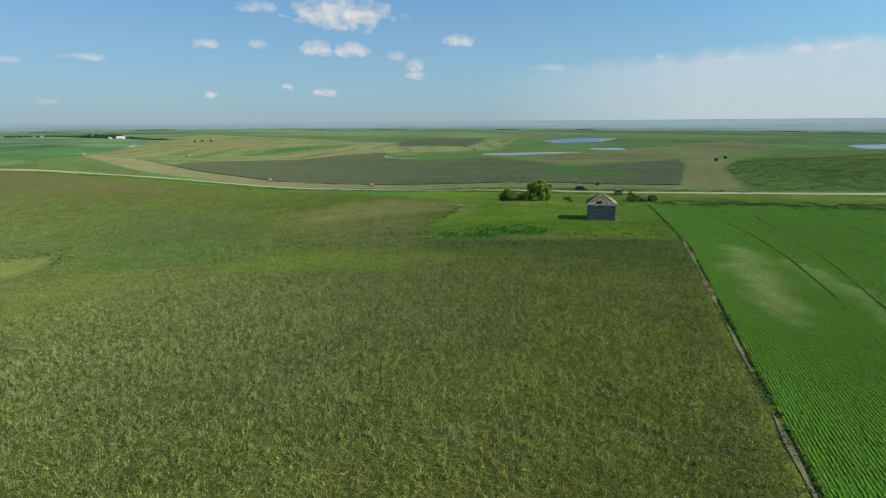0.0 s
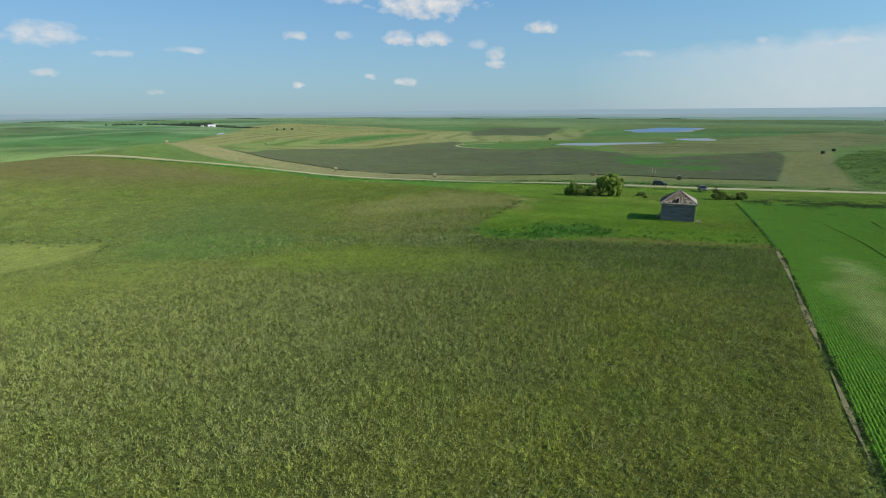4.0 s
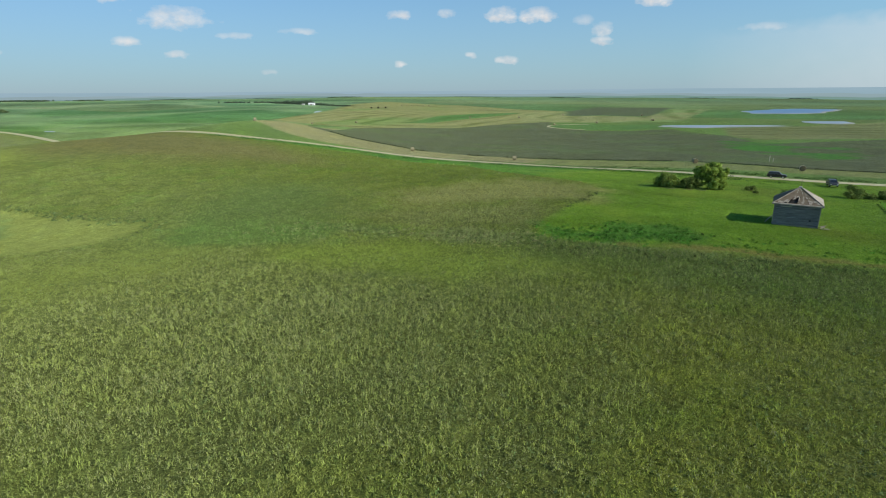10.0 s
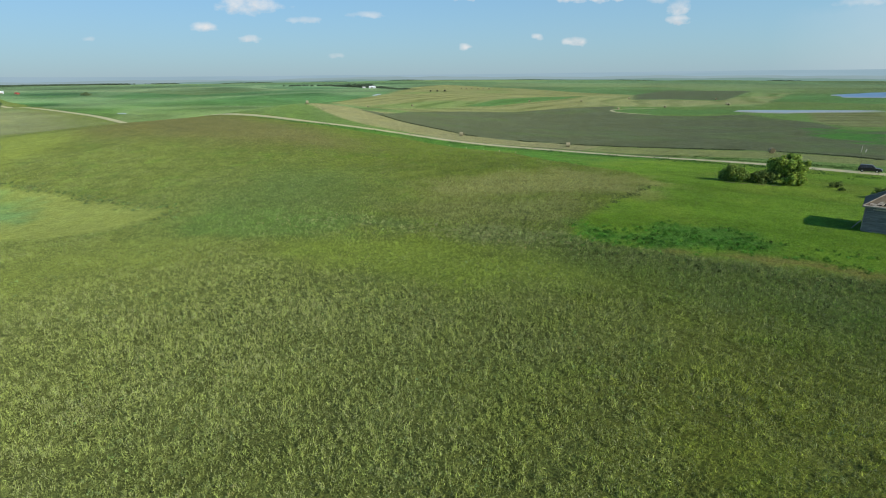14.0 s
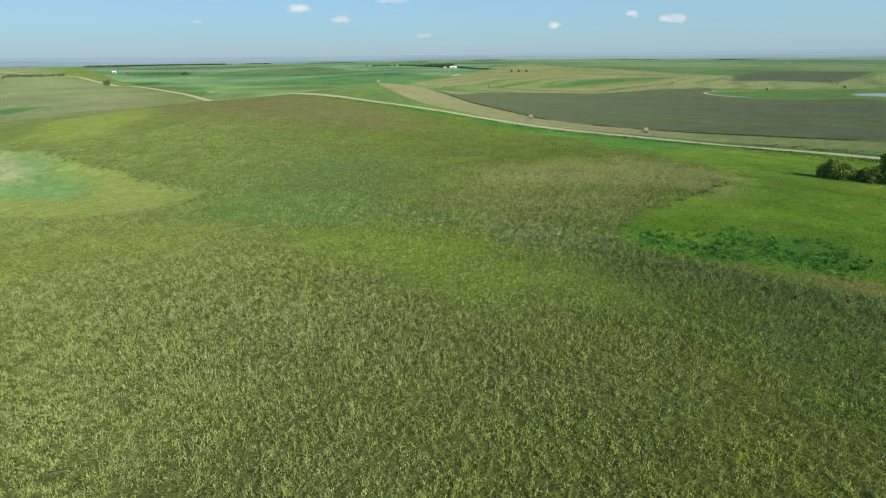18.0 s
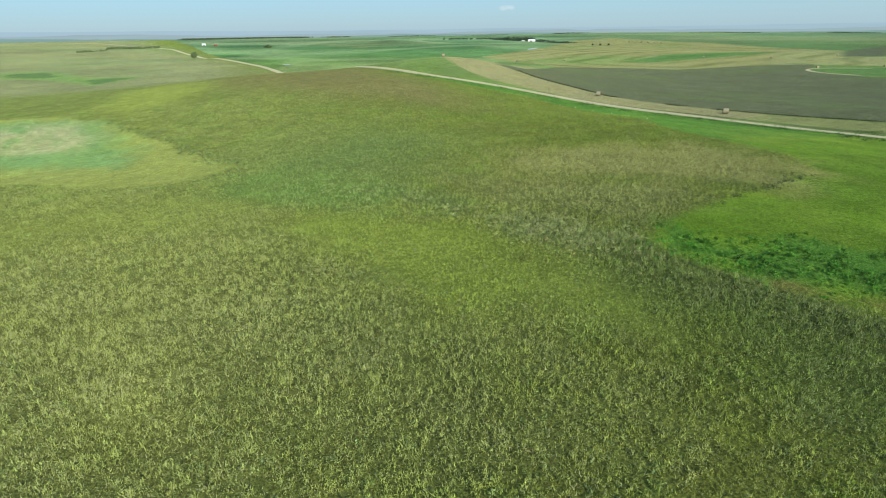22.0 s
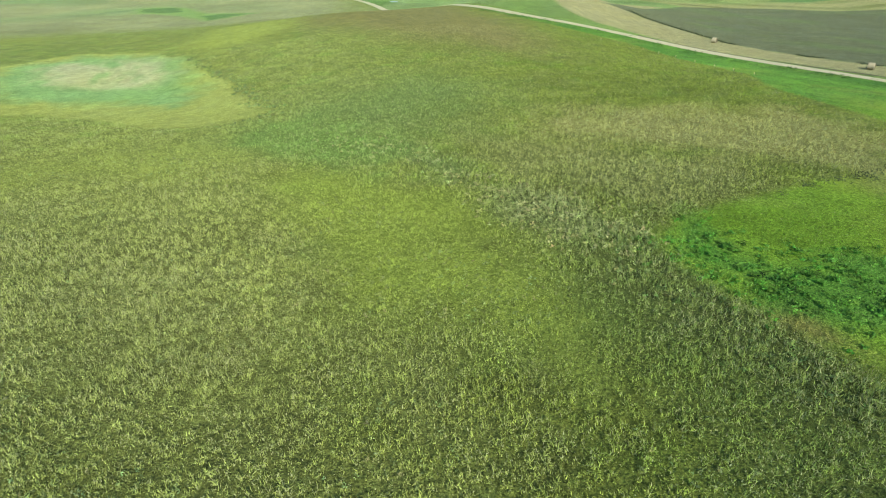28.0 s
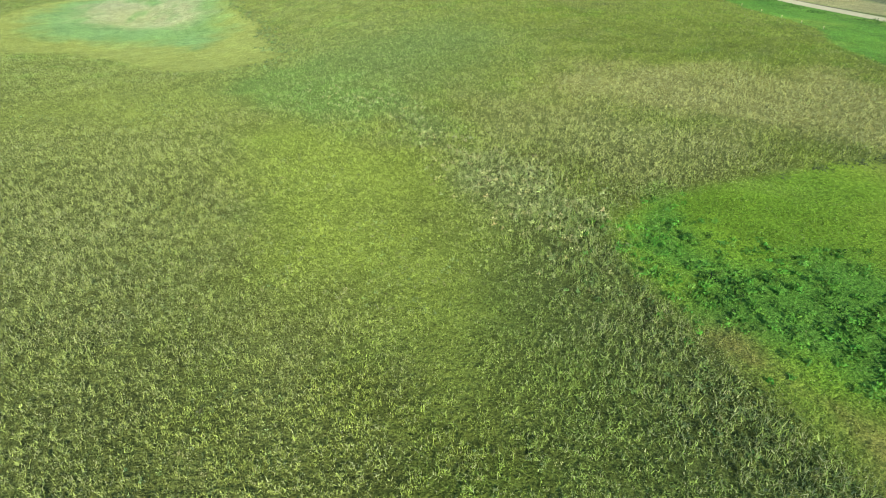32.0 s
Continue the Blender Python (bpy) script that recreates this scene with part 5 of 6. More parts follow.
def far_woods(name, label, line, count, h, seed, spread=14, material=None):
    """A belt of trees too far off to tell one from the next."""
    g = np.random.default_rng(seed)
    pts = np.array(line, float)
    t = g.uniform(0, len(pts) - 1, count)
    x = np.interp(t, range(len(pts)), pts[:, 0]) + g.normal(0, spread, count)
    y = np.interp(t, range(len(pts)), pts[:, 1]) + g.normal(0, spread, count)
    z = height(x, y)
    lobes = []
    for a, b, c in zip(x, y, z):
        k = h * g.uniform(0.3, 1.25)
        lobes += [(a, b, c + k * 0.55, k * 0.55, k * 0.55, k * 0.5), (a + k * 0.3, b, c + k * 0.4, k * 0.4, k * 0.4, k * 0.38)]
    g2 = np.random.default_rng(seed + 1)
    m = 60
    L = np.repeat(np.array(lobes), m, 0)
    d = g2.normal(0, 1, (len(L), 3))
    d /= np.linalg.norm(d, axis=1)[:, None]
    c = L[:, :3] + d * L[:, 3:6] * g2.uniform(0.5, 1.05, (len(L), 1))
    s = h * 0.22
    v = (c[:, None, :] + g2.normal(0, s, (len(L), 3, 3))).reshape(-1, 3)
    ob = new(name, tri_mesh(name, v, material or M_WOODS))
    tagged(ob, label, "trees", kind="stuff")


far_woods("shelterbelt", "dark belt of trees round the far farmstead", [(-1010, 640), (-930, 690), (-885, 690), (-840, 700), (-790, 705)], 330, 2.3, 21, 8)
far_woods("shelterbelt", "taller old trees beside the far farm buildings", [(-880, 690), (-855, 700), (-832, 702)], 26, 5.2, 27, 9)
far_woods("shelterbelt", "low dark trees beyond the white barn", [(-770, 690), (-735, 685), (-705, 690)], 60, 2.0, 22, 6)
far_woods("far_woods", "thin dark line of woods on the far rise", [(-1575, 190), (-1540, 300), (-1500, 400), (-1470, 470)], 700, 2.9, 23, 9)
far_woods("far_woods", "short dark line of woods on the far rise", [(-1476, 523), (-1463, 560), (-1450, 593)], 70, 2.2, 24, 8)
for k, (a0, a1, hh) in enumerate(((-64, -60, 2.6), (-56, -53, 2.2), (-48, -45.5, 2.8), (-36, -31, 2.0), (-26, -23, 2.2), (-13, -11.5, 2.4), (-5, -3.5, 2.6), (12, 14.5, 2.4), (17, 18, 2.2))):
    far_woods("far_woods", "small dark stand of trees on the skyline", [(1570 * math.sin(radians(a)), 1570 * math.cos(radians(a))) for a in (a0, (a0 + a1) / 2, a1)], int(30 + 22 * (a1 - a0)), hh * 0.6, 50 + 2 * k, 8)
far_woods("roadside_trees", "grove of trees beside the far road", [(-1049, 40), (-1043, 75), (-1037, 112)], 46, 3.2, 25, 5, M_GROVE)
far_woods("roadside_trees", "small grove on the far pasture", [(-968, 0), (-982, 28)], 22, 2.4, 26, 4, M_GROVE)
woody("tree", "small dark tree beside the far road", "tree", -714, 128, [(0, 0, 5, 3, 3, 2.6), (1, 0, 3.4, 3, 3, 2)], 1.6, 500, 1.2, M_GROVE, 31)
woody("bush", "low clump of shrubs in the far green field", "bush", -950, 262, [(0, 0, 2.0, 5, 5, 1.8), (5, 3, 1.6, 5, 5, 1.4)], 1.0, 500, 1.4, M_GROVE, 32)


# ---- hay bales ----
def hay_bale(x, y, turn, label, size=0.9, first=[None]):
    m = pose(x, y, ground_z(x, y), 0, 0, turn)
    if first[0] is not None:
        ob = copy_thing(first[0], m)
        ob.scale = (size / 0.9,) * 3
        ob["label"] = label
        return ob
    ob = thing("hay_bale", label, "hay bale", m, "round bales on the mown land")
    r, half = 0.9, 0.78
    bm = bmesh.new()
    rings = [(-half, r * 0.90), (-half + 0.07, r), (-0.3, r * 1.01), (0, r * 0.995), (0.3, r * 1.01), (half - 0.07, r), (half, r * 0.90)]
    g = random.Random(4)
    loops = []
    for px, pr in rings:
        ring = []
        for k in range(28):
            a = 6.28319 * k / 28
            rr = pr * (1 + g.uniform(-0.012, 0.012))
            ring.append(bm.verts.new((px, math.cos(a) * rr, max(0.0, r + math.sin(a) * rr - 0.06))))
        loops.append(ring)
    for p, q in zip(loops, loops[1:]):
        for k in range(28):
            bm.faces.new((p[k], p[(k + 1) % 28], q[(k + 1) % 28], q[k]))
    part("wound_straw", bm, M_STRAW, ob)
    for s in (-1, 1):
        bm = bmesh.new()
        for k, pr in enumerate((0.88, 0.62, 0.36, 0.14)):
            rod(bm, (s * (half - 0.02), 0, r), (s * (half + 0.008 + 0.012 * k), 0, r), pr * r, pr * r * 0.98, 24)
        part("bale_end", bm, M_STRAW_END, ob, "coiled end of the bale, darkened as its shaded side")
    first[0] = ob
    return ob


hay_bale(-45.3, 239.5, 118, "round straw bale on the mown verge by the dark field")
hay_bale(-11.4, 228.0, 100, "round bale standing end-on on the verge")
hay_bale(-113.7, 226.7, 30, "pale round bale close to the gravel road")
hay_bale(-166.0, 221.5, 30, "pale round bale beside the mown strip")
hay_bale(-278.5, 213.5, 60, "lone round bale on top of the green rise")
for bx, by, bt in ((-405, 358, 30), (-389, 399, 80), (-341, 524, 10), (-223, 489, 50), (-195, 520, 60), (-159, 566, 20), (-155, 559, 80), (-278, 624, 30), (-192, 640, 0), (-300, 560, 40)):
    hay_bale(bx, by, bt, "distant round bale in the hayfield")
for bx, by, bt in ((-631, 739, 20), (-622, 741, 60), (-612, 743, 10), (-600, 746, 80), (-590, 747, 40), (-580, 750, 20)):
    hay_bale(bx, by, bt, "pale round bale in a row at the hayfield edge", 1.2)
# dark bales added where only unclear black shapes and dots are known
for bx, by, bt in ((-612, 646, 30), (-601, 650, 70), (-590, 655, 10), (54.5, 392, 30), (64.5, 424, 60)):
    dark_bale = hay_bale(bx, by, bt, "dark round bale on mown ground, added for a black shape", 1.25 if bx < 0 else 0.9)
    for o in dark_bale.children:
        o.material_slots[0].link = "OBJECT"
        o.material_slots[0].material = M_DARKBALE


# ---- the abandoned house ----
def old_house():
    W, D, HT, TOP = 3.15, 3.2, 3.65, 6.0
    ob = thing("old_house", "abandoned grey weathered wooden house with a broken hip roof", "house", pose(-5.42, 131.8, ground_z(-5.2, 129.0) - 0.05, 0, 0, 4.0))
    bm = bmesh.new()
    box(bm, -W + 0.02, W - 0.02, -D + 0.02, D - 0.02, -0.6, 0.28, 0.03)
    part("foundation", bm, M_STONE, ob, "low field-stone foundation")

    def clapboards(length, z0, z1, skip=()):
        """One wall of lapped boards, along x, facing -y; skip: openings x0, x1, z0, z1."""
        b = bmesh.new()
        z = z0
        while z < z1 - 0.01:
            top = min(z + 0.16, z1)
            cuts = sorted([(s[0], s[1]) for s in skip if s[2] < top - 0.02 and s[3] > z + 0.02])
            runs, x = [], -length
            for c0, c1 in cuts:
                runs.append((x, c0))
                x = c1
            runs.append((x, length))
            for xa, xb in runs:
                v = [b.verts.new(p) for p in ((xa, -0.030, z), (xb, -0.030, z), (xb, -0.008, top), (xa, -0.008, top), (xa, 0.11, z), (xb, 0.11, z), (xb, 0.11, top), (xa, 0.11, top))]
                for f in ((0, 1, 2, 3), (5, 4, 7, 6), (4, 5, 1, 0), (3, 2, 6, 7), (4, 0, 3, 7), (1, 5, 6, 2)):
                    b.faces.new([v[i] for i in f])
            z = top
        return b

    openings = {0: [(0.9, 1.75, 1.0, 2.3)], 90: [(-1.2, -0.3, 1.0, 2.4), (0.9, 1.8, 1.0, 2.4)], 180: [(-0.5, 0.5, 0.3, 2.4)], 270: [(-0.5, 0.4, 1.0, 2.4)]}
    for turn in (0, 90, 180, 270):
        long = W if turn % 180 == 0 else D - 0.12
        wall = part("wall", clapboards(long, 0.25, HT, openings[turn] if turn != 0 else ()), M_SIDING, ob, "weathered grey clapboard wall")
        wall.matrix_local = pose(0, 0, 0, 0, 0, turn) @ pose(0, -(D if turn % 180 == 0 else W), 0)
        if turn != 0:
            for o in openings[turn]:
                bm = bmesh.new()
                for x0, x1, z0, z1 in ((o[0] - 0.09, o[0], o[2] - 0.09, o[3] + 0.09), (o[1], o[1] + 0.09, o[2] - 0.09, o[3] + 0.09), (o[0], o[1], o[3], o[3] + 0.09), (o[0], o[1], o[2] - 0.09, o[2])):
                    box(bm, x0, x1, -0.045, 0.06, z0, z1, 0.008)
                fr = part("window_frame" if turn != 180 else "door_frame", bm, M_BOARD, wall, "bare wooden frame round a dark opening")
                bm = bmesh.new()
                box(bm, o[0], o[1], 0.07, 0.10, o[2], o[3])
                part("dark_opening", bm, M_GAP, wall)
    for sx in (-1, 1):
        for sy in (-1, 1):
            bm = bmesh.new()
            box(bm, sx * W - 0.06, sx * W + 0.06, sy * D - 0.06, sy * D + 0.06, 0.2, HT, 0.01)
            part("corner_board", bm, M_BOARD, ob, "pale upright corner board")
    # one small boarded hole low on the shaded wall, its darkness a painted plate
    bm = bmesh.new()
    box(bm, 1.85, 2.08, -D - 0.05, -D - 0.031, 1.1, 1.3, 0.004)
    part("patch_board", bm, M_GAP, ob, "small dark hole in the siding")
    bm = bmesh.new()
    box(bm, -2.3, -0.8, -D - 0.052, -D - 0.033, 3.15, 3.32, 0.004)
    part("patch_board", bm, M_BOARD, ob, "paler loose board under the eaves")
    for x0, x1, z0 in ((-2.9, -2.2, 2.83), (-0.2, 1.1, 2.67), (1.5, 2.9, 3.31), (-2.4, -1.5, 1.87), (0.4, 2.4, 0.75), (-1.2, 0.3, 1.39)):
        bm = bmesh.new()
        box(bm, x0, x1, -D - 0.046, -D - 0.031, z0 + 0.03, z0 + 0.14, 0.004)
        part("bleached_board", bm, M_PALESIDING, ob, "bleached paler clapboard")

    E2, zE = W + 0.38, HT - 0.02
    slope = (TOP - zE) / E2
    for turn in (0, 90, 180, 270):
        bm = bmesh.new()
        box(bm, -E2, E2 - 0.05, -E2 - 0.01, -E2 + 0.05, zE - 0.16, zE + 0.02, 0.008)
        f = part("fascia", bm, M_BOARD, ob, "pale eaves board")
        f.matrix_local = pose(0, 0, 0, 0, 0, turn)
        bm = bmesh.new()
        box(bm, -E2 + 0.06, E2 - 0.06, -E2 + 0.05, -W + 0.12, zE - 0.13, zE - 0.10)
        f = part("soffit", bm, M_BOARD, ob)
        f.matrix_local = pose(0, 0, 0, 0, 0, turn)
    apex = Vector((0, 0, TOP))

    g = random.Random(12)

    def slope_piece(b, s0, s1, u0, u1, lift, thick, jag=0.0):
        """A slab on the south slope: s from eaves 0 to ridge 1, u across from -1 to 1."""
        pts = []
        for s, u in ((s0, u0), (s0, u1), (s1, u1), (s1, u0)):
            s, u = s + g.uniform(-jag, jag) * 0.6, u + g.uniform(-jag, jag)
            half = E2 * (1 - s)
            pts.append(Vector((half * u, -E2 * (1 - s), zE + (TOP - zE) * s + lift)))
        n = Vector((0, -slope, 1)).normalized()
        v = [b.verts.new(p) for p in pts] + [b.verts.new(p - n * thick) for p in pts]
        for f in ((0, 1, 2, 3), (7, 6, 5, 4), (0, 4, 5, 1), (1, 5, 6, 2), (2, 6, 7, 3), (3, 7, 4, 0)):
            b.faces.new([v[i] for i in f])

    for turn, mat, label in ((0, M_SHINGLE, "broken south slope with bare sheathing showing"), (90, M_SHINGLE_PALE, "shingle slope painted pale as the sunlit side"), (180, M_SHINGLE, "brown shingle slope"), (270, M_SHINGLE, "dark brown shingle slope")):
        bm = bmesh.new()
        rows = 13
        for i in range(rows):
            s0, s1 = i / rows, (i + 1.04) / rows
            s1 = min(s1, 1.0)
            if turn != 0:
                slope_piece(bm, s0, s1, -1, 1, 0.03 + 0.012 * (i % 2), 0.03)
            else:
                # the deck boards; some are gone
                gaps = {1: (-0.66, -0.04), 2: (-0.58, 0.0), 3: (-0.40, 0.02), 4: (-0.16, 0.06), 5: (-0.08, 0.14)}
                if i in gaps:
                    slope_piece(bm, s0, s1, -1, gaps[i][0], 0.01, 0.03)
                    slope_piece(bm, s0, s1, gaps[i][1], 1, 0.01, 0.03)
                else:
                    slope_piece(bm, s0, s1, -1, 1, 0.01, 0.03)
        r = part("roof_slope", bm, mat if turn else M_SHINGLE, ob, label)
        r.matrix_local = pose(0, 0, 0, 0, 0, turn)
        if turn == 0:
            pale = bmesh.new()
            slope_piece(pale, 0.0, 0.035, -1, 1, 0.045, 0.02)
            # ragged scraps of bare board in drifts
            for sa, sb, ua, ub, n in ((0.08, 0.42, 0.12, 0.62, 46), (0.06, 0.22, 0.45, 0.86, 22), (0.10, 0.26, -0.66, -0.30, 16), (0.30, 0.46, -0.30, -0.10, 7), (0.55, 0.95, -0.5, 0.6, 26), (0.05, 0.12, -0.95, -0.6, 6)):
                for k in range(n):
                    s0, u0 = g.uniform(sa, sb), g.uniform(ua, ub)
                    if math.sin(9 * s0 + 7 * u0) + math.sin(17 * u0 - 5 * s0) < -0.3:
                        continue
                    slope_piece(pale, max(s0, 0.04), min(s0 + g.uniform(0.03, 0.08), 0.98), max(u0, -0.97), min(u0 + g.uniform(0.04, 0.13), 0.97), 0.045 + 0.004 * (k % 4), 0.02, 0.03)
            part("sheathing", pale, M_BOARD, r, "pale bare roof boards")
            # flat near-black sheet under the deck stands for the attic's shade
            hole = bmesh.new()
            slope_piece(hole, 0.04, 0.52, -0.80, 0.40, -0.30, 0.02)
            part("attic", hole, M_GAP, r, "dark attic seen through the holes")
            raf = bmesh.new()
            for u, w in ((-0.45, 0.012), (0.03, 0.035)):
                slope_piece(raf, 0.04, 0.5, u - w, u + w, 0.01, 0.12)
            part("rafter", raf, M_BOARD, r)
    for k in range(4):
        a = radians(45 + 90 * k)
        cx, cy = math.cos(a) * E2 * 1.41421, math.sin(a) * E2 * 1.41421
        bm = bmesh.new()
        rod(bm, (cx, cy, zE + 0.05), (0, 0, TOP + 0.05), 0.07, 0.07, 6)
        part("hip_cap", bm, M_SHINGLE_PALE, ob, "pale capping along the hip")
    bm = bmesh.new()
    box(bm, -0.24, 0.26, -0.22, 0.24, TOP - 0.5, TOP + 0.14, 0.04)
    part("chimney", bm, M_BRICK, ob, "pale crumbling chimney stub")
    bm = bmesh.new()
    for k in range(5):
        slope_piece(bm, 0.70 + 0.03 * k, 0.99, -0.95 + 0.36 * k, -0.64 + 0.36 * k, 0.075, 0.025, 0.03)
    cap = part("ridge_boards", bm, M_BOARD, ob, "pale loose boards draped over the roof peak")
    cap.matrix_local = pose(0, 0, 0, 0, 0, 90)
    bm = bmesh.new()
    rod(bm, (0.05, 0.1, TOP + 0.2), (0.05, 0.1, TOP + 1.5), 0.025, 0.018, 6)
    part("rod", bm, M_BARK, ob, "thin upright rod on the roof")
    return ob


old_house()


def plank_thing(label, a, b, w, t, cat="plank"):
    a, b = Vector(a), Vector(b)
    bm = bmesh.new()
    box(bm, -w / 2, w / 2, -t / 2, t / 2, 0, (b - a).length, 0.006)
    me = bpy.data.meshes.new("plank")
    bm.to_mesh(me)
    bm.free()
    me.materials.append(M_BOARD)
    ob = new("plank", me)
    ob.matrix_world = Matrix.Translation(a) @ (b - a).to_track_quat("Z", "Y").to_matrix().to_4x4()
    return tagged(ob, label, cat, "boards fallen from the house")


hz = ground_z(-5, 129)
plank_thing("grey board leaning against the west wall of the house", (-9.5, 129.6, hz), (-8.62, 130.2, hz + 1.2), 0.2, 0.04)
for k, (px, py, a, ln) in enumerate(((-1.95, 128.7, 20, 1.3), (-1.7, 129.1, 65, 1.1), (-1.6, 128.5, -15, 1.2), (-1.2, 129.5, 100, 0.9), (-1.8, 129.7, 40, 1.1))):
    zz = hz + 0.05 + 0.05 * k
    plank_thing("pale broken board in the heap by the house corner", (px, py, zz), (px + ln * math.cos(radians(a)), py + ln * math.sin(radians(a)), zz + 0.10), 0.22, 0.04)


# ---- vehicles ----
def car(x, y, turn, paint, label, long=4.7, high=1.75):
    ob = thing("car", label, "car", pose(x, y, ground_z(x, y) + 0.2, 0, 0, turn))
    hl, hw = long / 2, 0.92
    bm = bmesh.new()
    prof = [(-hl, 0.45), (-hl + 0.05, 0.95), (-hl + 0.12, 1.05), (0.85, 1.05), (hl - 0.25, 0.92), (hl - 0.03, 0.75), (hl, 0.42), (hl - 0.1, 0.30), (-hl + 0.1, 0.30)]
    def extrude(prof, w0, b):
        left = [b.verts.new((p[0], -w0, p[1])) for p in prof]
        right = [b.verts.new((p[0], w0, p[1])) for p in prof]
        b.faces.new(left)
        b.faces.new(right[::-1])
        n = len(prof)
        for i in range(n):
            b.faces.new((left[i], right[i], right[(i + 1) % n], left[(i + 1) % n]))
        bmesh.ops.bevel(b, geom=b.edges[:], offset=0.05, segments=2, affect="EDGES")
    extrude(prof, hw, bm)
    bmesh.ops.recalc_face_normals(bm, faces=bm.faces[:])
    body = part("body", bm, paint, ob)
    bm = bmesh.new()
    extrude([(-hl + 0.1, 1.03), (-hl + 0.32, high - 0.03), (-hl + 0.55, high), (0.15, high), (0.35, high - 0.05), (1.05, 1.03)], hw - 0.1, bm)
    for v in bm.verts:
        if v.co.z > 1.3:
            v.co.y *= 0.88
    bmesh.ops.recalc_face_normals(bm, faces=bm.faces[:])
    part("cabin", bm, paint, ob)
    for s in (-1, 1):
        for x0, x1 in ((-1.75, -0.85), (-0.78, 0.05), (0.12, 0.72)):
            bm = bmesh.new()
            yb, yt = s * (hw - 0.088), s * (hw - 0.168)
            xt = x1 - (0.5 if x1 > 0.5 else 0)
            v = [bm.verts.new(p) for p in ((x0, yb, 1.12), (x1, yb, 1.12), (xt, yt, high - 0.16), (x0 + 0.04, yt, high - 0.16))]
            bm.faces.new(v if s < 0 else v[::-1])
            r = bmesh.ops.extrude_face_region(bm, geom=bm.faces[:])
            bmesh.ops.translate(bm, vec=(0, s * 0.014, 0), verts=[q for q in r["geom"] if isinstance(q, bmesh.types.BMVert)])
            part("side_window", bm, M_GLASS, ob)
        bm = bmesh.new()
        box(bm, 0.7, 0.85, s * (hw + 0.02) - 0.1, s * (hw + 0.02) + 0.1, 1.05, 1.2, 0.03)
        part("mirror", bm, paint, ob)
        bm = bmesh.new()
        box(bm, hl - 0.12, hl + 0.004, s * 0.65 - 0.18, s * 0.65 + 0.18, 0.62, 0.76, 0.02)
        part("headlight", bm, M_LAMP, ob)
        bm = bmesh.new()
        box(bm, -hl - 0.004, -hl + 0.1, s * 0.76 - 0.1, s * 0.76 + 0.1, 0.7, 0.95, 0.02)
        part("tail_light", bm, M_TAIL, ob)
        for wx in (-hl + 0.9, hl - 0.9):
            bm = bmesh.new()
            rod(bm, (wx, s * (hw - 0.2), 0.34), (wx, s * (hw + 0.015), 0.34), 0.34, 0.34, 20)
            wheel = part("wheel", bm, M_TYRE, ob)
            bm = bmesh.new()
            rod(bm, (wx, s * (hw - 0.02), 0.34), (wx, s * (hw + 0.03), 0.34), 0.22, 0.2, 16)
            part("rim", bm, M_RIM, wheel)
    for pts, name in ((((1.02, 1.08), (0.42, high - 0.12)), "windscreen"), (((-hl + 0.105, 1.12), (-hl + 0.29, high - 0.12)), "rear_window")):
        bm = bmesh.new()
        (xa, za), (xb, zb) = pts
        o = 0.025 if name == "windscreen" else -0.025
        v = [bm.verts.new(p) for p in ((xa + o, -0.68, za), (xa + o, 0.68, za), (xb + o, 0.6, zb), (xb + o, -0.6, zb))]
        bm.faces.new(v)
        r = bmesh.ops.extrude_face_region(bm, geom=bm.faces[:])
        bmesh.ops.translate(bm, vec=(o * 0.6, 0, 0.01), verts=[q for q in r["geom"] if isinstance(q, bmesh.types.BMVert)])
        part(name, bm, M_GLASS, ob)
    bm = bmesh.new()
    box(bm, hl - 0.06, hl + 0.03, -0.8, 0.8, 0.4, 0.55, 0.03)
    part("bumper", bm, M_CHROME if paint is M_PAINT_GREY else paint, ob)
    return ob


car(-15.5, 202.0, 4.0, M_PAINT_DARK, "black sport utility car on the gravel road")
car(-2.4, 189.0, -76.0, M_PAINT_GREY, "dark grey car parked at the roadside by the yard", 4.2, 1.6)


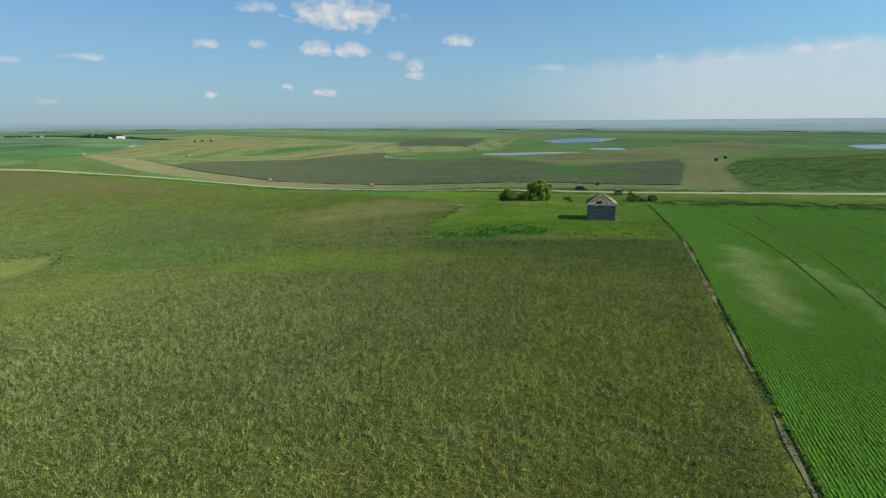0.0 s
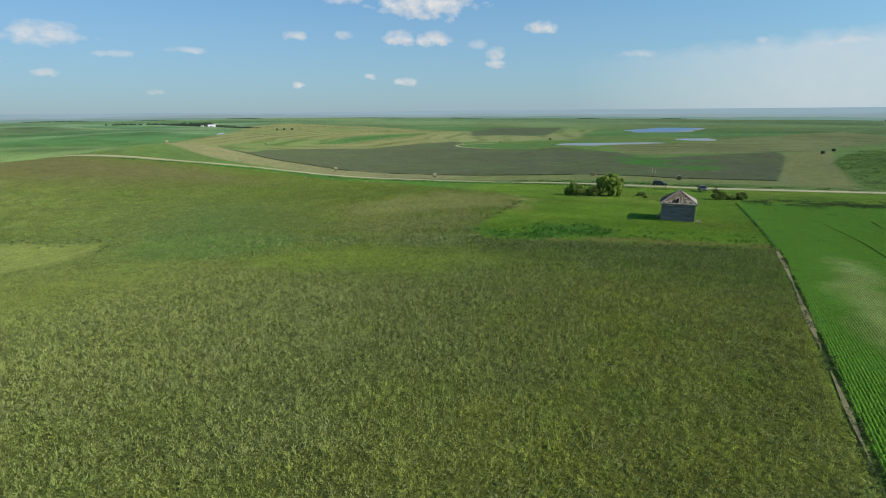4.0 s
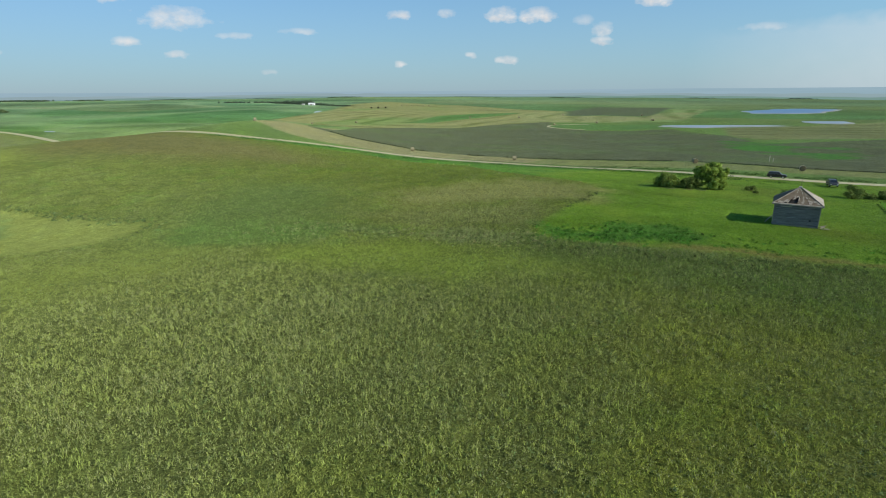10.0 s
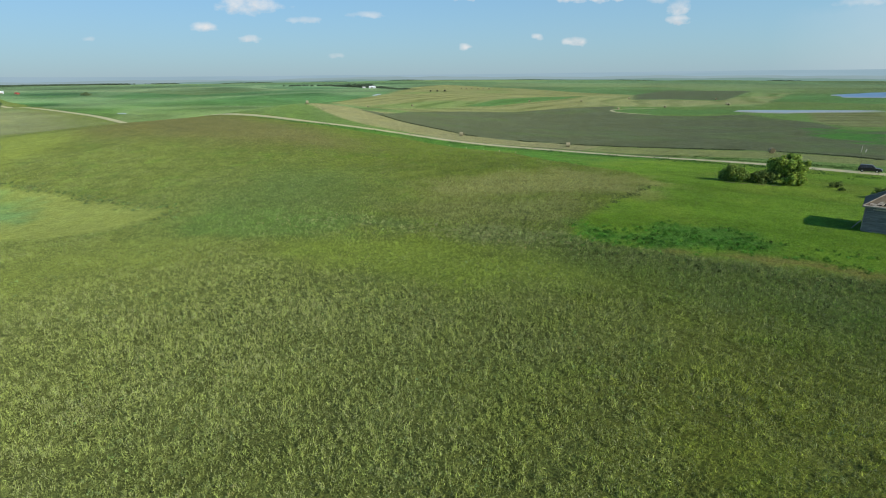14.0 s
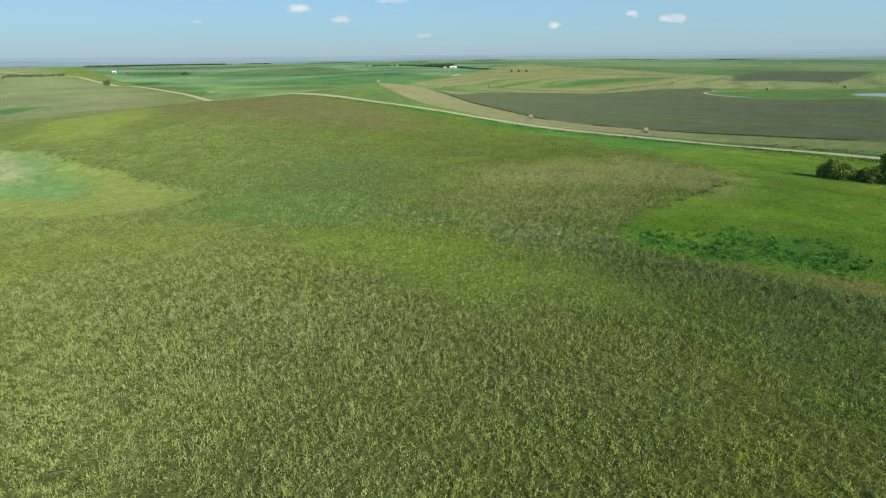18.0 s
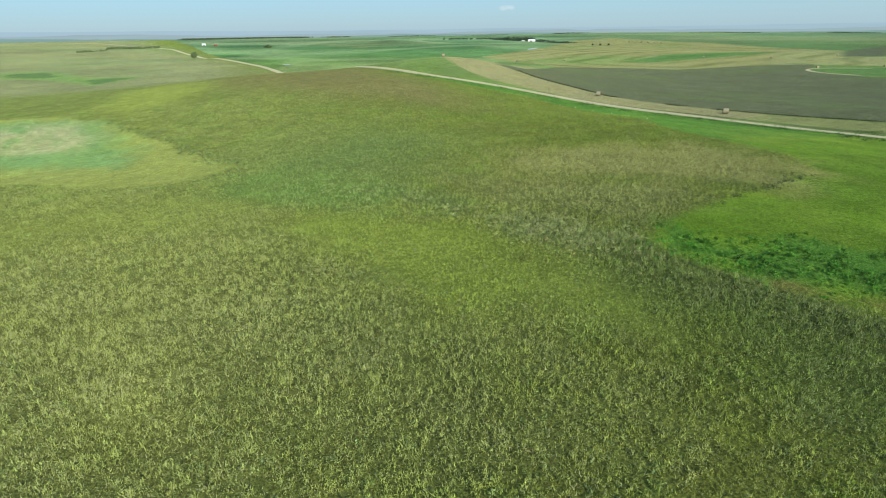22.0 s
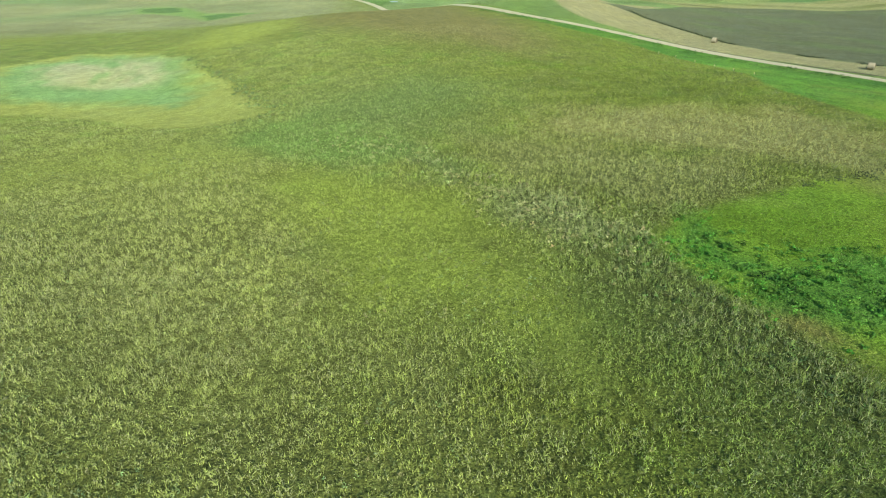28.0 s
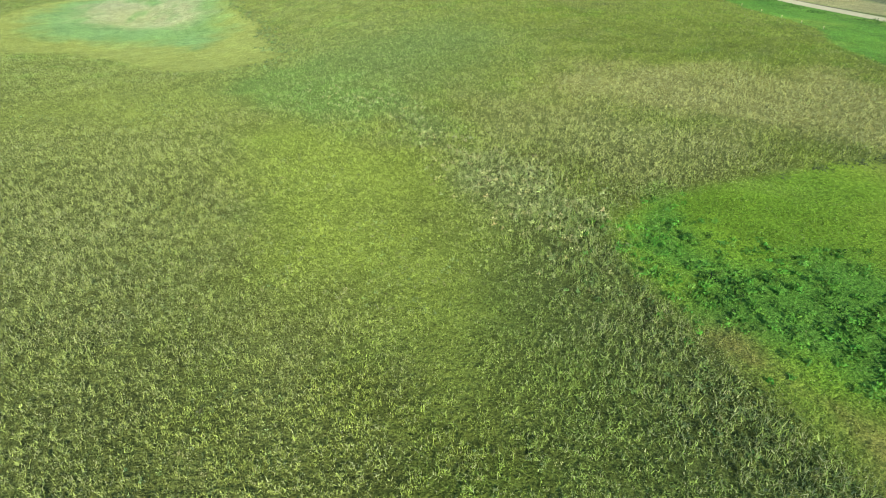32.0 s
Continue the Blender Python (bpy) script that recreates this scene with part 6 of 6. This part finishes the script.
# ---- far farmstead and markers ----
def barn(x, y, turn, length, width, wall_h, roof_h, wall_mat, roof_mat, label):
    ob = thing("barn", label, "barn", pose(x, y, ground_z(x, y) - 0.2, 0, 0, turn))
    a, b = length / 2, width / 2
    for s in (-1, 1):
        bm = bmesh.new()
        box(bm, -a, a, s * b - 0.1, s * b + 0.1, 0, wall_h)
        part("wall", bm, wall_mat, ob)
        bm = bmesh.new()
        v = [bm.verts.new((s * a, yy, zz)) for yy, zz in ((-b, 0), (b, 0), (b, wall_h), (0, wall_h + roof_h), (-b, wall_h))]
        f = bm.faces.new(v)
        r = bmesh.ops.extrude_face_region(bm, geom=[f])
        bmesh.ops.translate(bm, vec=(-s * 0.2, 0, 0), verts=[q for q in r["geom"] if isinstance(q, bmesh.types.BMVert)])
        part("gable_wall", bm, wall_mat, ob)
        bm = bmesh.new()
        v = [bm.verts.new(p) for p in ((-a - 0.4, s * (b + 0.5), wall_h - 0.3), (a + 0.4, s * (b + 0.5), wall_h - 0.3), (a + 0.4, 0, wall_h + roof_h + 0.12), (-a - 0.4, 0, wall_h + roof_h + 0.12))]
        f = bm.faces.new(v)
        r = bmesh.ops.extrude_face_region(bm, geom=[f])
        bmesh.ops.translate(bm, vec=(0, 0, 0.14), verts=[q for q in r["geom"] if isinstance(q, bmesh.types.BMVert)])
        part("roof", bm, roof_mat, ob)
    bm = bmesh.new()
    box(bm, -1.8, 1.8, -b - 0.2, -b - 0.1, 0, wall_h * 0.85, 0.03)
    part("door", bm, M_BOARD, ob)
    return ob


barn(-806, 688, 35, 11, 7, 2.2, 2.0, M_WHITE, M_WHITE, "white metal farm building on the far farmstead")
barn(-819, 679, 35, 4, 3.5, 1.6, 0.9, M_WHITE, M_WHITE, "small white shed beside the larger farm building")
barn(-1071, 182, 70, 5, 4.5, 2.3, 1.4, M_WHITE, M_WHITE, "tiny white house by the far road")
barn(-1040, 196, 20, 6, 4, 1.6, 1.1, M_REDPAINT, M_REDPAINT, "low red shed by the far road")


def marker_post(x, y, h):
    ob = thing("marker_post", "pale wooden marker post in the tilled field", "post", pose(x, y, ground_z(x, y) - 0.2), "pair of posts")
    bm = bmesh.new()
    rod(bm, (0, 0, 0), (0.03, 0, h), 0.10, 0.085, 8)
    part("shaft", bm, M_POST, ob)
    bm = bmesh.new()
    rod(bm, (0.03, 0, h - 0.02), (0.03, 0, h + 0.08), 0.12, 0.08, 8)
    part("cap", bm, M_POST, ob)


marker_post(-23.7, 256.3, 2.3)
marker_post(-22.6, 257.2, 1.3)


def stake(x, y):
    ob = thing("survey_stake", "pale yellow marker stake in the grassy ditch edge", "stake", pose(x, y, ground_z(x, y) - 0.1), "stakes along the ditch")
    bm = bmesh.new()
    box(bm, -0.03, 0.03, -0.03, 0.03, 0, 0.45, 0.008)
    part("shaft", bm, M_POST, ob)
    bm = bmesh.new()
    box(bm, -0.15, 0.15, -0.012, 0.012, 0.44, 0.70, 0.004)
    part("marker_plate", bm, M_FLAG, ob, "pale yellow plate")


for sx, sy in ((-167.7, 177.8), (-150.5, 181.8), (-145.6, 183.8), (-138.8, 184.5), (-128.5, 182.4), (-118.7, 180.1), (-109.5, 177.3), (-101.9, 175.8)):
    stake(sx, sy)
